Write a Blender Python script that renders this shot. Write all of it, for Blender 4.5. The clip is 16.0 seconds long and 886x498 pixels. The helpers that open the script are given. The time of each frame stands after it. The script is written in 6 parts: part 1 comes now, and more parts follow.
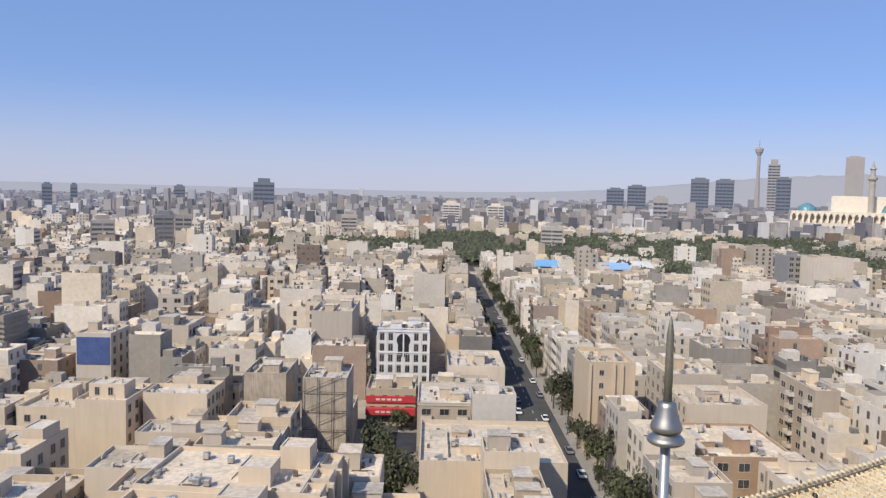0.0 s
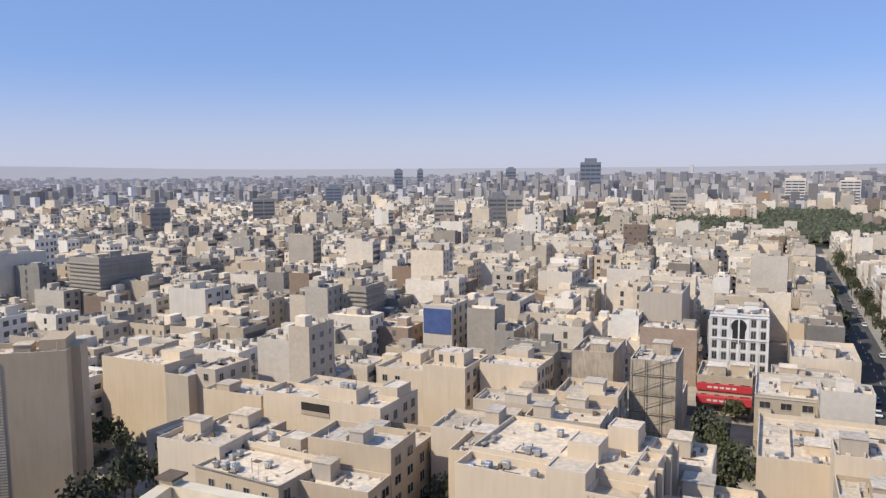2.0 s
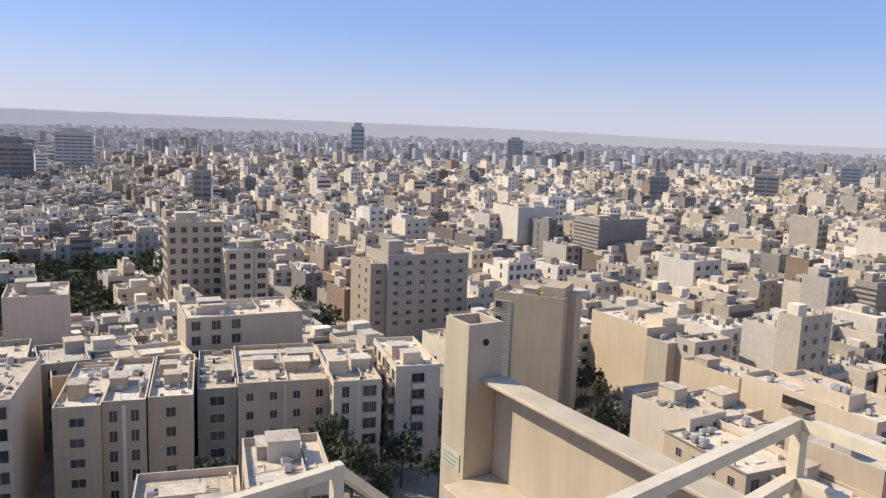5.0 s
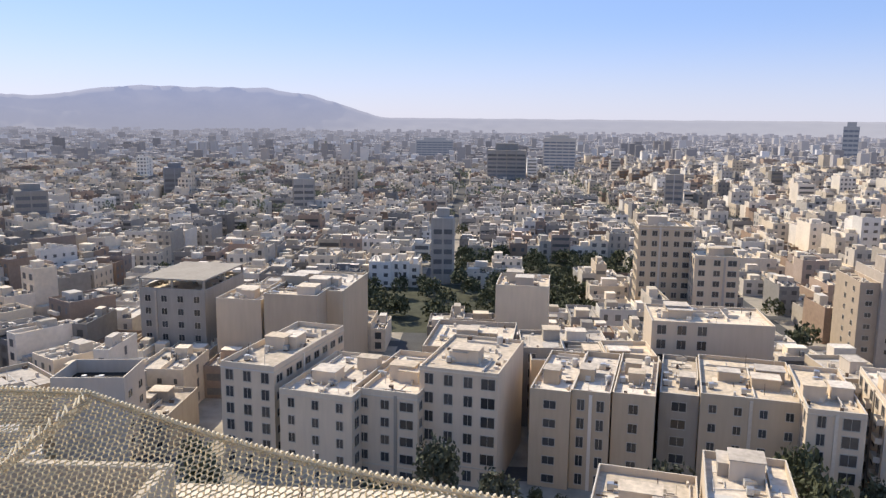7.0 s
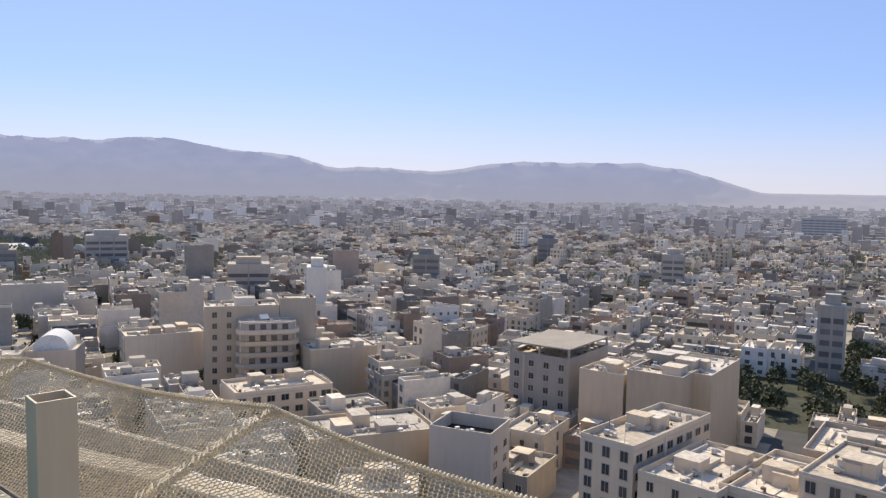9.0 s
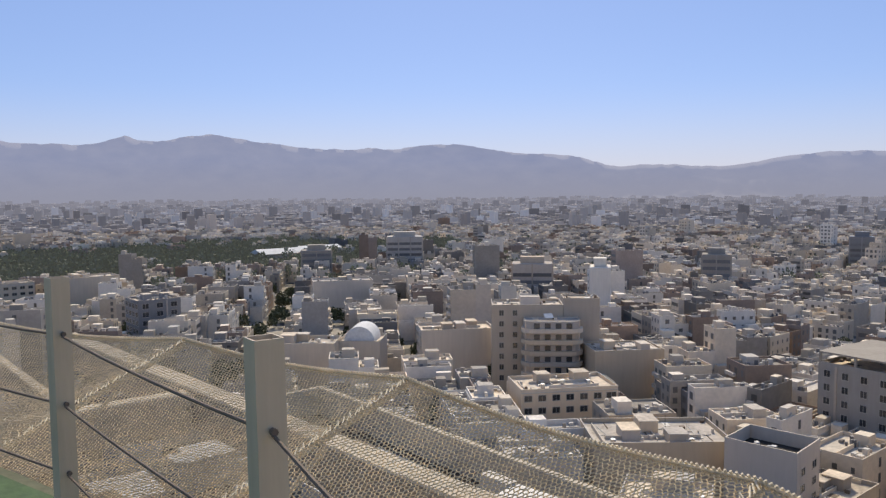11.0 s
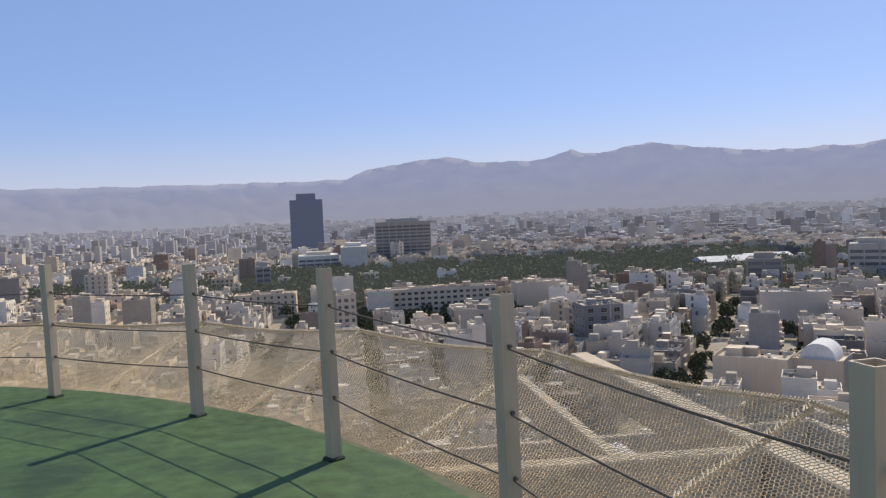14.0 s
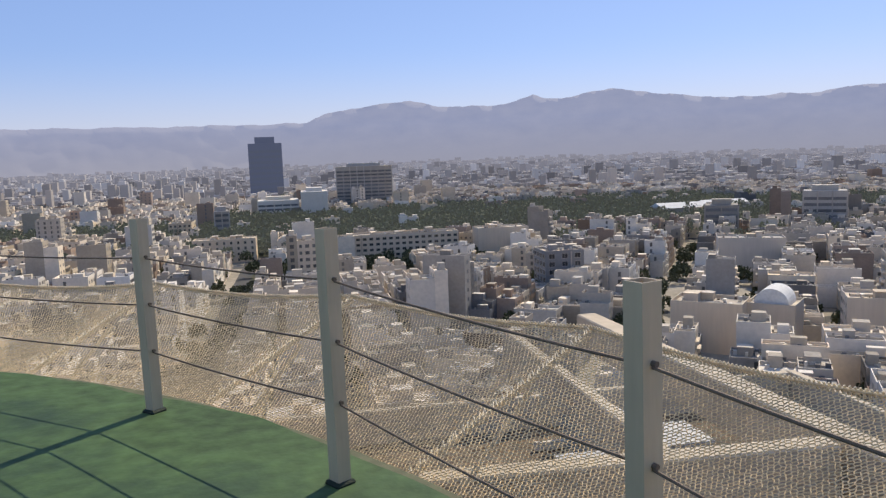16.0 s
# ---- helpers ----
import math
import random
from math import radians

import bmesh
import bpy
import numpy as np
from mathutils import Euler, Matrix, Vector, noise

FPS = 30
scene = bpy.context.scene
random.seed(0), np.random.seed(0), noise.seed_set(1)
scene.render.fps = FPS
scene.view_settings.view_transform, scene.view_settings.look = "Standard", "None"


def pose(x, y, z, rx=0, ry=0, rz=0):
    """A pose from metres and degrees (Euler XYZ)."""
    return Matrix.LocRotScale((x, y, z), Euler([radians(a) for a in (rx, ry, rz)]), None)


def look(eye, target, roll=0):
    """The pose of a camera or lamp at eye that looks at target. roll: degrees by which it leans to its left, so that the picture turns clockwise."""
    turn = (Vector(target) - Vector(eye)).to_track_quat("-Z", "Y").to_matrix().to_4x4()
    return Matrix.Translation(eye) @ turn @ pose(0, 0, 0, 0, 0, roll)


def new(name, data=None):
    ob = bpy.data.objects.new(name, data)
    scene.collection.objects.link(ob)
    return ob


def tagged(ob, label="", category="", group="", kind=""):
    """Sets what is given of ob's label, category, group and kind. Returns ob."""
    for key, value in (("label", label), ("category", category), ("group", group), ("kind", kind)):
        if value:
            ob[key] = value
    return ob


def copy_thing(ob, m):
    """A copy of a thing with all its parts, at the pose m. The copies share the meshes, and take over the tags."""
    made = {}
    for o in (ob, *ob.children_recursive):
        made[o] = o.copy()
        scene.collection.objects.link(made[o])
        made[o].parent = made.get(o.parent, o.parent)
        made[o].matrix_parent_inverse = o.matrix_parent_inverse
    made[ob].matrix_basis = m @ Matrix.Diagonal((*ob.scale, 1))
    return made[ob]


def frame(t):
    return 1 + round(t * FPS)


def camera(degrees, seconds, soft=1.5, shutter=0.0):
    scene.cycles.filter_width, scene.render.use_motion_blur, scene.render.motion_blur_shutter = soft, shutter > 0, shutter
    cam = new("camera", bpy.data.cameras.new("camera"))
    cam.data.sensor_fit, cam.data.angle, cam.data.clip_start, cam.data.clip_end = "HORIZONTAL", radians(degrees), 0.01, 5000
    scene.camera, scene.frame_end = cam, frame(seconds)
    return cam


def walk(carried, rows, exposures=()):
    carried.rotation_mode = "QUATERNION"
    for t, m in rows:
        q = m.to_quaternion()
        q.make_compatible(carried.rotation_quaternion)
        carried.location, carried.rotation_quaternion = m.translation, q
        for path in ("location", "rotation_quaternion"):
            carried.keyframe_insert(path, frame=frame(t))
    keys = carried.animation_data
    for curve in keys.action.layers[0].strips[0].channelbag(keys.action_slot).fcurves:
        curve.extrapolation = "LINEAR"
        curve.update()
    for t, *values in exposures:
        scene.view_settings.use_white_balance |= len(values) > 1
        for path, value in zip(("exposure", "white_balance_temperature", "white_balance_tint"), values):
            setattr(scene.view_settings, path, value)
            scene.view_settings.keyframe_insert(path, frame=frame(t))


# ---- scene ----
cam = camera(59.9, 16.0, soft=1.35)
PATH = [
    (0, (1.503, 3.900, 62.761), (1.534, 5.895, 62.613), 1.4),
    (0.5, (1.358, 3.930, 62.756), (1.225, 5.921, 62.612), 0.9),
    (1, (1.194, 3.950, 62.799), (0.874, 5.920, 62.673), 0.3),
    (1.5, (1.069, 3.950, 62.807), (0.520, 5.868, 62.665), 0),
    (2, (1.013, 3.950, 62.806), (0.232, 5.779, 62.598), -0.4),
    (2.5, (0.993, 3.910, 62.814), (0.014, 5.631, 62.529), -0.4),
    (3, (1.045, 3.827, 62.763), (-0.093, 5.439, 62.435), -0.1),
    (5.5, (1.002, 2.939, 62.881), (-0.833, 3.661, 62.542), 2.3),
    (6, (0.794, 2.805, 62.861), (-1.136, 3.142, 62.461), 1.6),
    (6.5, (0.643, 2.558, 62.907), (-1.318, 2.620, 62.517), 1.2),
    (7, (0.661, 2.236, 62.971), (-1.311, 2.136, 62.650), 0.6),
    (7.5, (0.651, 1.979, 62.999), (-1.303, 1.632, 62.750), -0.3),
    (8, (0.536, 1.787, 63.015), (-1.337, 1.119, 62.807), -0.3),
    (8.5, (0.424, 1.570, 63.028), (-1.376, 0.715, 62.859), 0.5),
    (11, (-0.158, -0.196, 62.918), (-1.423, -1.738, 62.768), -0.5),
    (11.5, (-0.147, -0.535, 62.932), (-1.204, -2.227, 62.794), -1.9),
    (12, (-0.157, -0.850, 62.951), (-1.003, -2.659, 62.841), -2.7),
    (12.5, (-0.036, -1.144, 62.968), (-0.771, -3.002, 62.877), -2.2),
    (13, (0.063, -1.438, 62.962), (-0.487, -3.360, 62.894), -2.3),
    (13.5, (0.115, -1.803, 62.975), (-0.219, -3.774, 62.897), -2.3),
    (14, (0.226, -2.073, 62.955), (-0.033, -4.054, 62.852), -2.4),
    (14.5, (0.394, -2.367, 62.950), (0.141, -4.346, 62.812), -2.2),
    (15, (0.435, -2.741, 62.923), (0.235, -4.720, 62.719), -2.7),
    (15.5, (0.431, -3.067, 62.913), (0.220, -5.040, 62.658), -2.5),
    (16, (0.442, -3.411, 62.939), (0.091, -5.364, 62.691), -2),
]
EXPO = [(0, 0.22, 6250, 10), (1.0, 0.26, 6250, 10), (3, 0.30, 6350, 10), (5.5, 0.48, 6650, 10), (7.0, 0.60, 6700, 10), (8.5, 0.58, 6800, 10), (11, 0.28, 6800, 10), (14, 0.30, 6750, 10), (16, 0.38, 6750, 10)]
SKY, SUN = 0.086, 3.7
walk(cam, [(t, look(eye, target, roll)) for t, eye, target, roll in PATH], EXPO)

# ---- world and sun ----
SUN_YAW, SUN_EL = 138.0, 43.0
world = bpy.data.worlds.new("sky")
scene.world = world
world.use_nodes = True
wn = world.node_tree.nodes
sky = wn.new("ShaderNodeTexSky")
sky.sky_type = "NISHITA"
sky.sun_disc = False
sky.sun_elevation = radians(SUN_EL)
sky.sun_rotation = radians(-SUN_YAW)
sky.altitude = 1200
sky.air_density = 1.0
sky.dust_density = 0.8
sky.ozone_density = 4.5
wn["Background"].inputs["Strength"].default_value = SKY
tint = wn.new("ShaderNodeMix")
tint.data_type, tint.blend_type = "RGBA", "MULTIPLY"
tint.inputs["Factor"].default_value = 1.0
tint.inputs["B"].default_value = (1.07, 0.985, 1.13, 1)
world.node_tree.links.new(sky.outputs["Color"], tint.inputs["A"])
# dust in the air: it evens the blue out and lies pinkish over the whole horizon
even = wn.new("ShaderNodeMix")
even.data_type = "RGBA"
even.inputs["Factor"].default_value = 0.5
even.inputs["B"].default_value = (2.75, 4.4, 8.2, 1)
world.node_tree.links.new(tint.outputs["Result"], even.inputs["A"])
way = wn.new("ShaderNodeTexCoord")
parts = wn.new("ShaderNodeSeparateXYZ")
low = wn.new("ShaderNodeMapRange")
low.interpolation_type = "SMOOTHSTEP"
low.inputs["From Min"].default_value, low.inputs["From Max"].default_value = -0.02, 0.14
low.inputs["To Min"].default_value, low.inputs["To Max"].default_value = 0.62, 0.0
dust = wn.new("ShaderNodeMix")
dust.data_type = "RGBA"
dust.inputs["B"].default_value = (6.4, 6.1, 6.7, 1)
world.node_tree.links.new(way.outputs["Generated"], parts.inputs["Vector"])
world.node_tree.links.new(parts.outputs["Z"], low.inputs["Value"])
world.node_tree.links.new(low.outputs["Result"], dust.inputs["Factor"])
world.node_tree.links.new(even.outputs["Result"], dust.inputs["A"])
world.node_tree.links.new(dust.outputs["Result"], wn["Background"].inputs["Color"])
sun = new("sun", bpy.data.lights.new("sun", "SUN"))
sun.data.energy, sun.data.angle, sun.data.color = SUN, radians(0.55), (1.0, 0.9, 0.73)
sy, se = radians(SUN_YAW), radians(SUN_EL)
sun.matrix_world = look((-math.sin(sy) * math.cos(se) * 300, math.cos(sy) * math.cos(se) * 300, math.sin(se) * 300), (0, 0, 0))


# ---- materials ----
def mat(name, col, rough=0.85, var=0.12, scale=0.6, bump=0.15, metal=0.0, island=0.0, obj=0.0, streak=0.0, fine=6.0):
    """A weathered surface: two noise scales of tone, fine relief, and a tone of its own for each piece."""
    m = bpy.data.materials.new(name)
    m.use_nodes = True
    nt = m.node_tree
    n, l = nt.nodes, nt.links
    p = n["Principled BSDF"]
    p.inputs["Specular IOR Level"].default_value = 0.5 if rough < 0.7 else 0.2
    p.inputs["Roughness"].default_value = rough
    p.inputs["Metallic"].default_value = metal
    co = n.new("ShaderNodeTexCoord")
    a = n.new("ShaderNodeTexNoise")
    a.inputs["Scale"].default_value, a.inputs["Detail"].default_value = scale, 5
    b = n.new("ShaderNodeTexNoise")
    b.inputs["Scale"].default_value, b.inputs["Detail"].default_value = scale * fine, 4
    l.new(co.outputs["Object"], a.inputs["Vector"])
    l.new(co.outputs["Object"], b.inputs["Vector"])
    if streak:
        mp = n.new("ShaderNodeMapping")
        mp.inputs["Scale"].default_value = (1.0, 1.0, 0.12)
        l.new(co.outputs["Object"], mp.inputs["Vector"])
        l.new(mp.outputs["Vector"], b.inputs["Vector"])
    add = n.new("ShaderNodeMath")
    add.operation = "ADD"
    l.new(a.outputs["Fac"], add.inputs[0])
    l.new(b.outputs["Fac"], add.inputs[1])
    rng = n.new("ShaderNodeMapRange")
    rng.inputs["From Min"].default_value, rng.inputs["From Max"].default_value = 0.6, 1.4
    rng.inputs["To Min"].default_value, rng.inputs["To Max"].default_value = 1 - var, 1 + var
    l.new(add.outputs[0], rng.inputs["Value"])
    value = rng.outputs["Result"]
    hue = None
    for amount, node, socket in ((island, "ShaderNodeNewGeometry", "Random Per Island"), (obj, "ShaderNodeObjectInfo", "Random")):
        if not amount:
            continue
        g = n.new(node)
        r2 = n.new("ShaderNodeMapRange")
        r2.inputs["To Min"].default_value, r2.inputs["To Max"].default_value = 1 - amount, 1 + amount * 0.55
        l.new(g.outputs[socket], r2.inputs["Value"])
        mu = n.new("ShaderNodeMath")
        mu.operation = "MULTIPLY"
        l.new(value, mu.inputs[0])
        l.new(r2.outputs["Result"], mu.inputs[1])
        value = mu.outputs[0]
        hue = g.outputs[socket]
    base = n.new("ShaderNodeMix")
    base.data_type = "RGBA"
    grey = sum(col) / 3
    base.inputs["A"].default_value = (*col, 1)
    base.inputs["B"].default_value = (*[0.52 * c + 0.48 * grey for c in col], 1)
    base.inputs["Factor"].default_value = 0.2
    if hue is not None:
        w = n.new("ShaderNodeMath")
        w.operation = "MULTIPLY"
        w.inputs[1].default_value = 17.31
        fr = n.new("ShaderNodeMath")
        fr.operation = "FRACT"
        l.new(hue, w.inputs[0])
        l.new(w.outputs[0], fr.inputs[0])
        l.new(fr.outputs[0], base.inputs["Factor"])
    sc = n.new("ShaderNodeVectorMath")
    sc.operation = "SCALE"
    l.new(base.outputs["Result"], sc.inputs[0])
    l.new(value, sc.inputs["Scale"])
    l.new(sc.outputs["Vector"], p.inputs["Base Color"])
    if bump:
        bp = n.new("ShaderNodeBump")
        bp.inputs["Strength"].default_value, bp.inputs["Distance"].default_value = bump, 0.02
        l.new(b.outputs["Fac"], bp.inputs["Height"])
        l.new(bp.outputs["Normal"], p.inputs["Normal"])
    return m


def painted_haze_mat(name, col, haze_glow, island=0.3, strength=1.0):
    """The far distance: pale, with the air's scattered light painted in as emission."""
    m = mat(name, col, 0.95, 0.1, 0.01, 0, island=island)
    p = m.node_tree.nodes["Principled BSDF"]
    p.inputs["Emission Color"].default_value = (*haze_glow, 1)
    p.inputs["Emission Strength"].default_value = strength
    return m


CREAM = mat("cream_render", (0.60, 0.475, 0.33), 0.9, 0.09, 0.12, 0.15, obj=0.3, streak=1, fine=9)
WALL_STUFF = mat("city_walls", (0.67, 0.555, 0.41), 0.9, 0.14, 0.15, 0, island=0.4)
WALL_WHITE = mat("city_white_walls", (0.74, 0.66, 0.55), 0.88, 0.12, 0.15, 0, island=0.25)
WALL_GREY = mat("city_grey_walls", (0.35, 0.305, 0.25), 0.92, 0.16, 0.15, 0, island=0.4)
WALL_BRICK = mat("city_brick_walls", (0.36, 0.25, 0.175), 0.92, 0.16, 0.2, 0, island=0.4)
WALL_DARK = mat("city_dark_walls", (0.17, 0.165, 0.165), 0.6, 0.16, 0.2, 0, island=0.4)
ROOF_STUFF = mat("city_roofs", (0.65, 0.55, 0.42), 0.92, 0.3, 0.25, 0, island=0.55)
WHITE = mat("white_stone", (0.72, 0.62, 0.48), 0.8, 0.1, 0.2, 0.05, obj=0.08, streak=1)
CLASSIC = mat("cool_white_stone", (0.70, 0.685, 0.665), 0.75, 0.06, 0.3, 0.05, streak=1)
ROUGHWALL = mat("stained_bare_brick", (0.42, 0.345, 0.255), 0.95, 0.35, 0.35, 0.5, streak=1, fine=12)
GREY = mat("grey_cement", (0.36, 0.31, 0.245), 0.92, 0.14, 0.2, 0.2, obj=0.15, streak=1)
DARKWALL = mat("dark_cladding", (0.24, 0.235, 0.235), 0.5, 0.12, 0.2, 0.05, obj=0.2)
BROWN = mat("tan_brick", (0.47, 0.37, 0.27), 0.9, 0.12, 0.5, 0.2, obj=0.12)
PALEWALL = mat("pale_stone_facing", (0.62, 0.50, 0.36), 0.85, 0.09, 0.15, 0.1, streak=1, fine=9)
TANWALL = mat("tan_render", (0.50, 0.385, 0.255), 0.9, 0.09, 0.15, 0.15, streak=1, fine=9)
ORANGE = mat("orange_brick", (0.40, 0.27, 0.17), 0.9, 0.12, 0.5, 0.2)
ROOF = mat("bitumen_roof", (0.64, 0.52, 0.375), 0.92, 0.38, 0.16, 0.2, obj=0.25, fine=7)
PARAPET = mat("parapet_coping", (0.62, 0.53, 0.41), 0.85, 0.1, 0.5, 0.1, obj=0.12)
GLASS = mat("window_glass", (0.06, 0.06, 0.062), 0.12, 0.25, 0.3, 0, obj=0.4)
GLASS_S = mat("window_glass_far", (0.13, 0.12, 0.11), 0.3, 0.2, 0.3, 0, island=0.5)
# glass with haze painted in: a greyed, lightened base colour
GLASS_T = mat("painted_haze_glass", (0.15, 0.145, 0.145), 0.4, 0.25, 0.3, 0, obj=0.4)
FRAME = mat("window_frame_paint", (0.44, 0.39, 0.32), 0.6, 0.08, 1.0, 0)
BLUE = mat("blue_sign_panel", (0.06, 0.10, 0.26), 0.6, 0.3, 0.5, 0)
RED = mat("red_fascia", (0.55, 0.03, 0.04), 0.45, 0.1, 0.4, 0)
BLUEROOF = mat("blue_sheet_roof", (0.22, 0.45, 0.75), 0.5, 0.1, 0.2, 0, obj=0.1)
WHITEROOF = mat("white_sheet_roof", (0.62, 0.61, 0.58), 0.8, 0.2, 0.2, 0)
STEEL = mat("galvanised_steel", (0.50, 0.50, 0.49), 0.42, 0.15, 3.0, 0.05, metal=0.75, obj=0.2)
STAINLESS = mat("stainless_steel", (0.40, 0.38, 0.345), 0.5, 0.06, 8.0, 0.02, metal=1.0)
PLASTIC = mat("tank_paint", (0.52, 0.47, 0.40), 0.6, 0.1, 1.0, 0, obj=0.25)
ASPHALT = mat("asphalt", (0.085, 0.083, 0.081), 0.95, 0.25, 0.15, 0.2, fine=12)
GROUND = mat("dusty_ground", (0.32, 0.28, 0.22), 0.97, 0.35, 0.03, 0.1, fine=10)
PAVE = mat("paving", (0.30, 0.275, 0.24), 0.93, 0.18, 0.3, 0.1)
LEAF = mat("leaves", (0.10, 0.108, 0.055), 0.8, 0.3, 0.8, 0, island=0.35, obj=0.25)
LAWN = mat("park_ground", (0.068, 0.070, 0.044), 0.97, 0.4, 0.06, 0)
BARK = mat("bark", (0.12, 0.09, 0.065), 0.95, 0.25, 6.0, 0.4)
BOOT = mat("dark_green_paint", (0.022, 0.034, 0.022), 0.7, 0.4, 6.0, 0.5)
GREENPAD = mat("green_deck_paint", (0.056, 0.104, 0.034), 0.72, 0.55, 0.55, 0.5, fine=14)
gn = GREENPAD.node_tree
stain = gn.nodes.new("ShaderNodeTexNoise")
stain.inputs["Scale"].default_value, stain.inputs["Detail"].default_value, stain.inputs["Roughness"].default_value = 0.55, 7, 0.62
srng = gn.nodes.new("ShaderNodeMapRange")
srng.inputs["From Min"].default_value, srng.inputs["From Max"].default_value = 0.54, 0.66
srng.inputs["To Min"].default_value, srng.inputs["To Max"].default_value = 0.0, 0.8
smix = gn.nodes.new("ShaderNodeMix")
smix.data_type = "RGBA"
smix.inputs["B"].default_value = (0.022, 0.045, 0.028, 1)
gp = gn.nodes["Principled BSDF"]
gsrc = gp.inputs["Base Color"].links[0].from_socket
gn.links.new(gn.nodes["Texture Coordinate"].outputs["Object"], stain.inputs["Vector"])
gn.links.new(stain.outputs["Fac"], srng.inputs["Value"])
gn.links.new(srng.outputs["Result"], smix.inputs["Factor"])
gn.links.new(gsrc, smix.inputs["A"])
gn.links.new(smix.outputs["Result"], gp.inputs["Base Color"])
DECKSIDE = mat("deck_edge_concrete", (0.13, 0.13, 0.075), 0.9, 0.25, 2.0, 0.4)
POST = mat("cream_steel_paint", (0.51, 0.405, 0.265), 0.5, 0.16, 3.0, 0.1, streak=1)
RAIL = mat("cream_rail_paint", (0.72, 0.61, 0.43), 0.5, 0.14, 3.0, 0.1)
PALEBLOCK = mat("pale_cladding", (0.44, 0.385, 0.32), 0.85, 0.14, 0.15, 0.05, obj=0.2, streak=1)
CABLE = mat("rusty_cable", (0.16, 0.115, 0.08), 0.7, 0.3, 9.0, 0.2)
NET = mat("net_wire", (0.66, 0.49, 0.245), 0.6, 0.35, 1.5, 0)
RIMROPE = mat("net_border", (0.66, 0.55, 0.36), 0.7, 0.25, 6.0, 0.3)
UNDERROOF = mat("brown_dusty_roof", (0.15, 0.10, 0.058), 0.95, 0.6, 0.5, 0.5, fine=8)
PLASTER = mat("worn_plaster", (0.53, 0.435, 0.31), 0.88, 0.2, 0.9, 0.35, streak=1)
TILEDOME = mat("turquoise_tiles", (0.10, 0.26, 0.30), 0.4, 0.15, 0.3, 0)
# bluish emission paints haze over the far towers and their glass
TOWERDARK = painted_haze_mat("far_dark_tower", (0.08, 0.083, 0.09), (0.12, 0.13, 0.165), 0, 0.8)
TOWERGLASS = painted_haze_mat("far_blue_black_glass", (0.03, 0.036, 0.055), (0.075, 0.09, 0.15), 0, 0.62)
TOWERPALE = painted_haze_mat("far_pale_tower", (0.30, 0.265, 0.23), (0.15, 0.155, 0.185), 0, 0.4)
FARGLASS = painted_haze_mat("far_tower_glass", (0.03, 0.035, 0.05), (0.08, 0.095, 0.14), 0, 0.6)
RINGS = []      # wall, roof, dark and white houses at three distances, each with more painted haze
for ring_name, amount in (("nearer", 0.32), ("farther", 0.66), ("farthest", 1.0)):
    # base colours darken and haze emission grows from ring to ring
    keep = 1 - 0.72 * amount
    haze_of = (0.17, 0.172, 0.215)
    RINGS.append([painted_haze_mat(f"{ring_name}_distant_{what}", tuple(c * keep for c in col), haze_of, 0.6, amount) for what, col in (("walls", (0.42, 0.36, 0.30)), ("roofs", (0.50, 0.43, 0.36)), ("dark_walls", (0.16, 0.15, 0.145)), ("white_walls", (0.68, 0.63, 0.57)))])
# plain and trees: haze painted as a faint emission
FARGROUND = painted_haze_mat("distant_plain", (0.14, 0.135, 0.13), (0.19, 0.195, 0.24), 0, 0.62)
FARLEAF = painted_haze_mat("distant_trees", (0.10, 0.112, 0.05), (0.10, 0.105, 0.10), 0.4, 0.3)
MOUNT = painted_haze_mat("mountain_in_painted_haze", (0.05, 0.046, 0.042), (0.32, 0.345, 0.45), 0, 0.9)
# bare gullied slopes; blue haze painted as emission, greyer over the range's foot
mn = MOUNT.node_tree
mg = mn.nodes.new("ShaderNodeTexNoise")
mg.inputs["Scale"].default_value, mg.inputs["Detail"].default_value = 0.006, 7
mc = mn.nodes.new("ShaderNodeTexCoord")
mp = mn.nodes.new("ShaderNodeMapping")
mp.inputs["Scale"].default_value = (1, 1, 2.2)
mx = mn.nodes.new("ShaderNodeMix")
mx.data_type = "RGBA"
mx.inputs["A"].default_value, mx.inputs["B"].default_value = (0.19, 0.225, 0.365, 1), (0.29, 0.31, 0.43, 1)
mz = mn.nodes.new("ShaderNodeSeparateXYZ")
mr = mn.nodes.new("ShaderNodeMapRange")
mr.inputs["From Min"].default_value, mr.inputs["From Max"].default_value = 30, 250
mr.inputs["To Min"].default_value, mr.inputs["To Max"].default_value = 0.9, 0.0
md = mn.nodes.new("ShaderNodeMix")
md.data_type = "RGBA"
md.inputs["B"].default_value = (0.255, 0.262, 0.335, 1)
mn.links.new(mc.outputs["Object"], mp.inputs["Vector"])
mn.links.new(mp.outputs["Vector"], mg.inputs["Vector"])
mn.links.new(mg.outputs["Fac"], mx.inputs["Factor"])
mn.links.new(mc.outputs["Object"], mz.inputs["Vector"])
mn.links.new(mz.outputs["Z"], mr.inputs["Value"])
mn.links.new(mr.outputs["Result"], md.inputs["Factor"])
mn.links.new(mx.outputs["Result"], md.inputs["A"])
# the painted haze pales further towards the low hills at +y
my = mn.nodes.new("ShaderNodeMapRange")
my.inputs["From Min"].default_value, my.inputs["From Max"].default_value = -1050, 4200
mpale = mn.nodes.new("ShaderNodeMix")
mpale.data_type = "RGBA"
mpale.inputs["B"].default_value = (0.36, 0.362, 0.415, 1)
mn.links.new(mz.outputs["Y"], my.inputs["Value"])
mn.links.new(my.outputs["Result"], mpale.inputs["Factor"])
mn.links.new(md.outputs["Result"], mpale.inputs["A"])
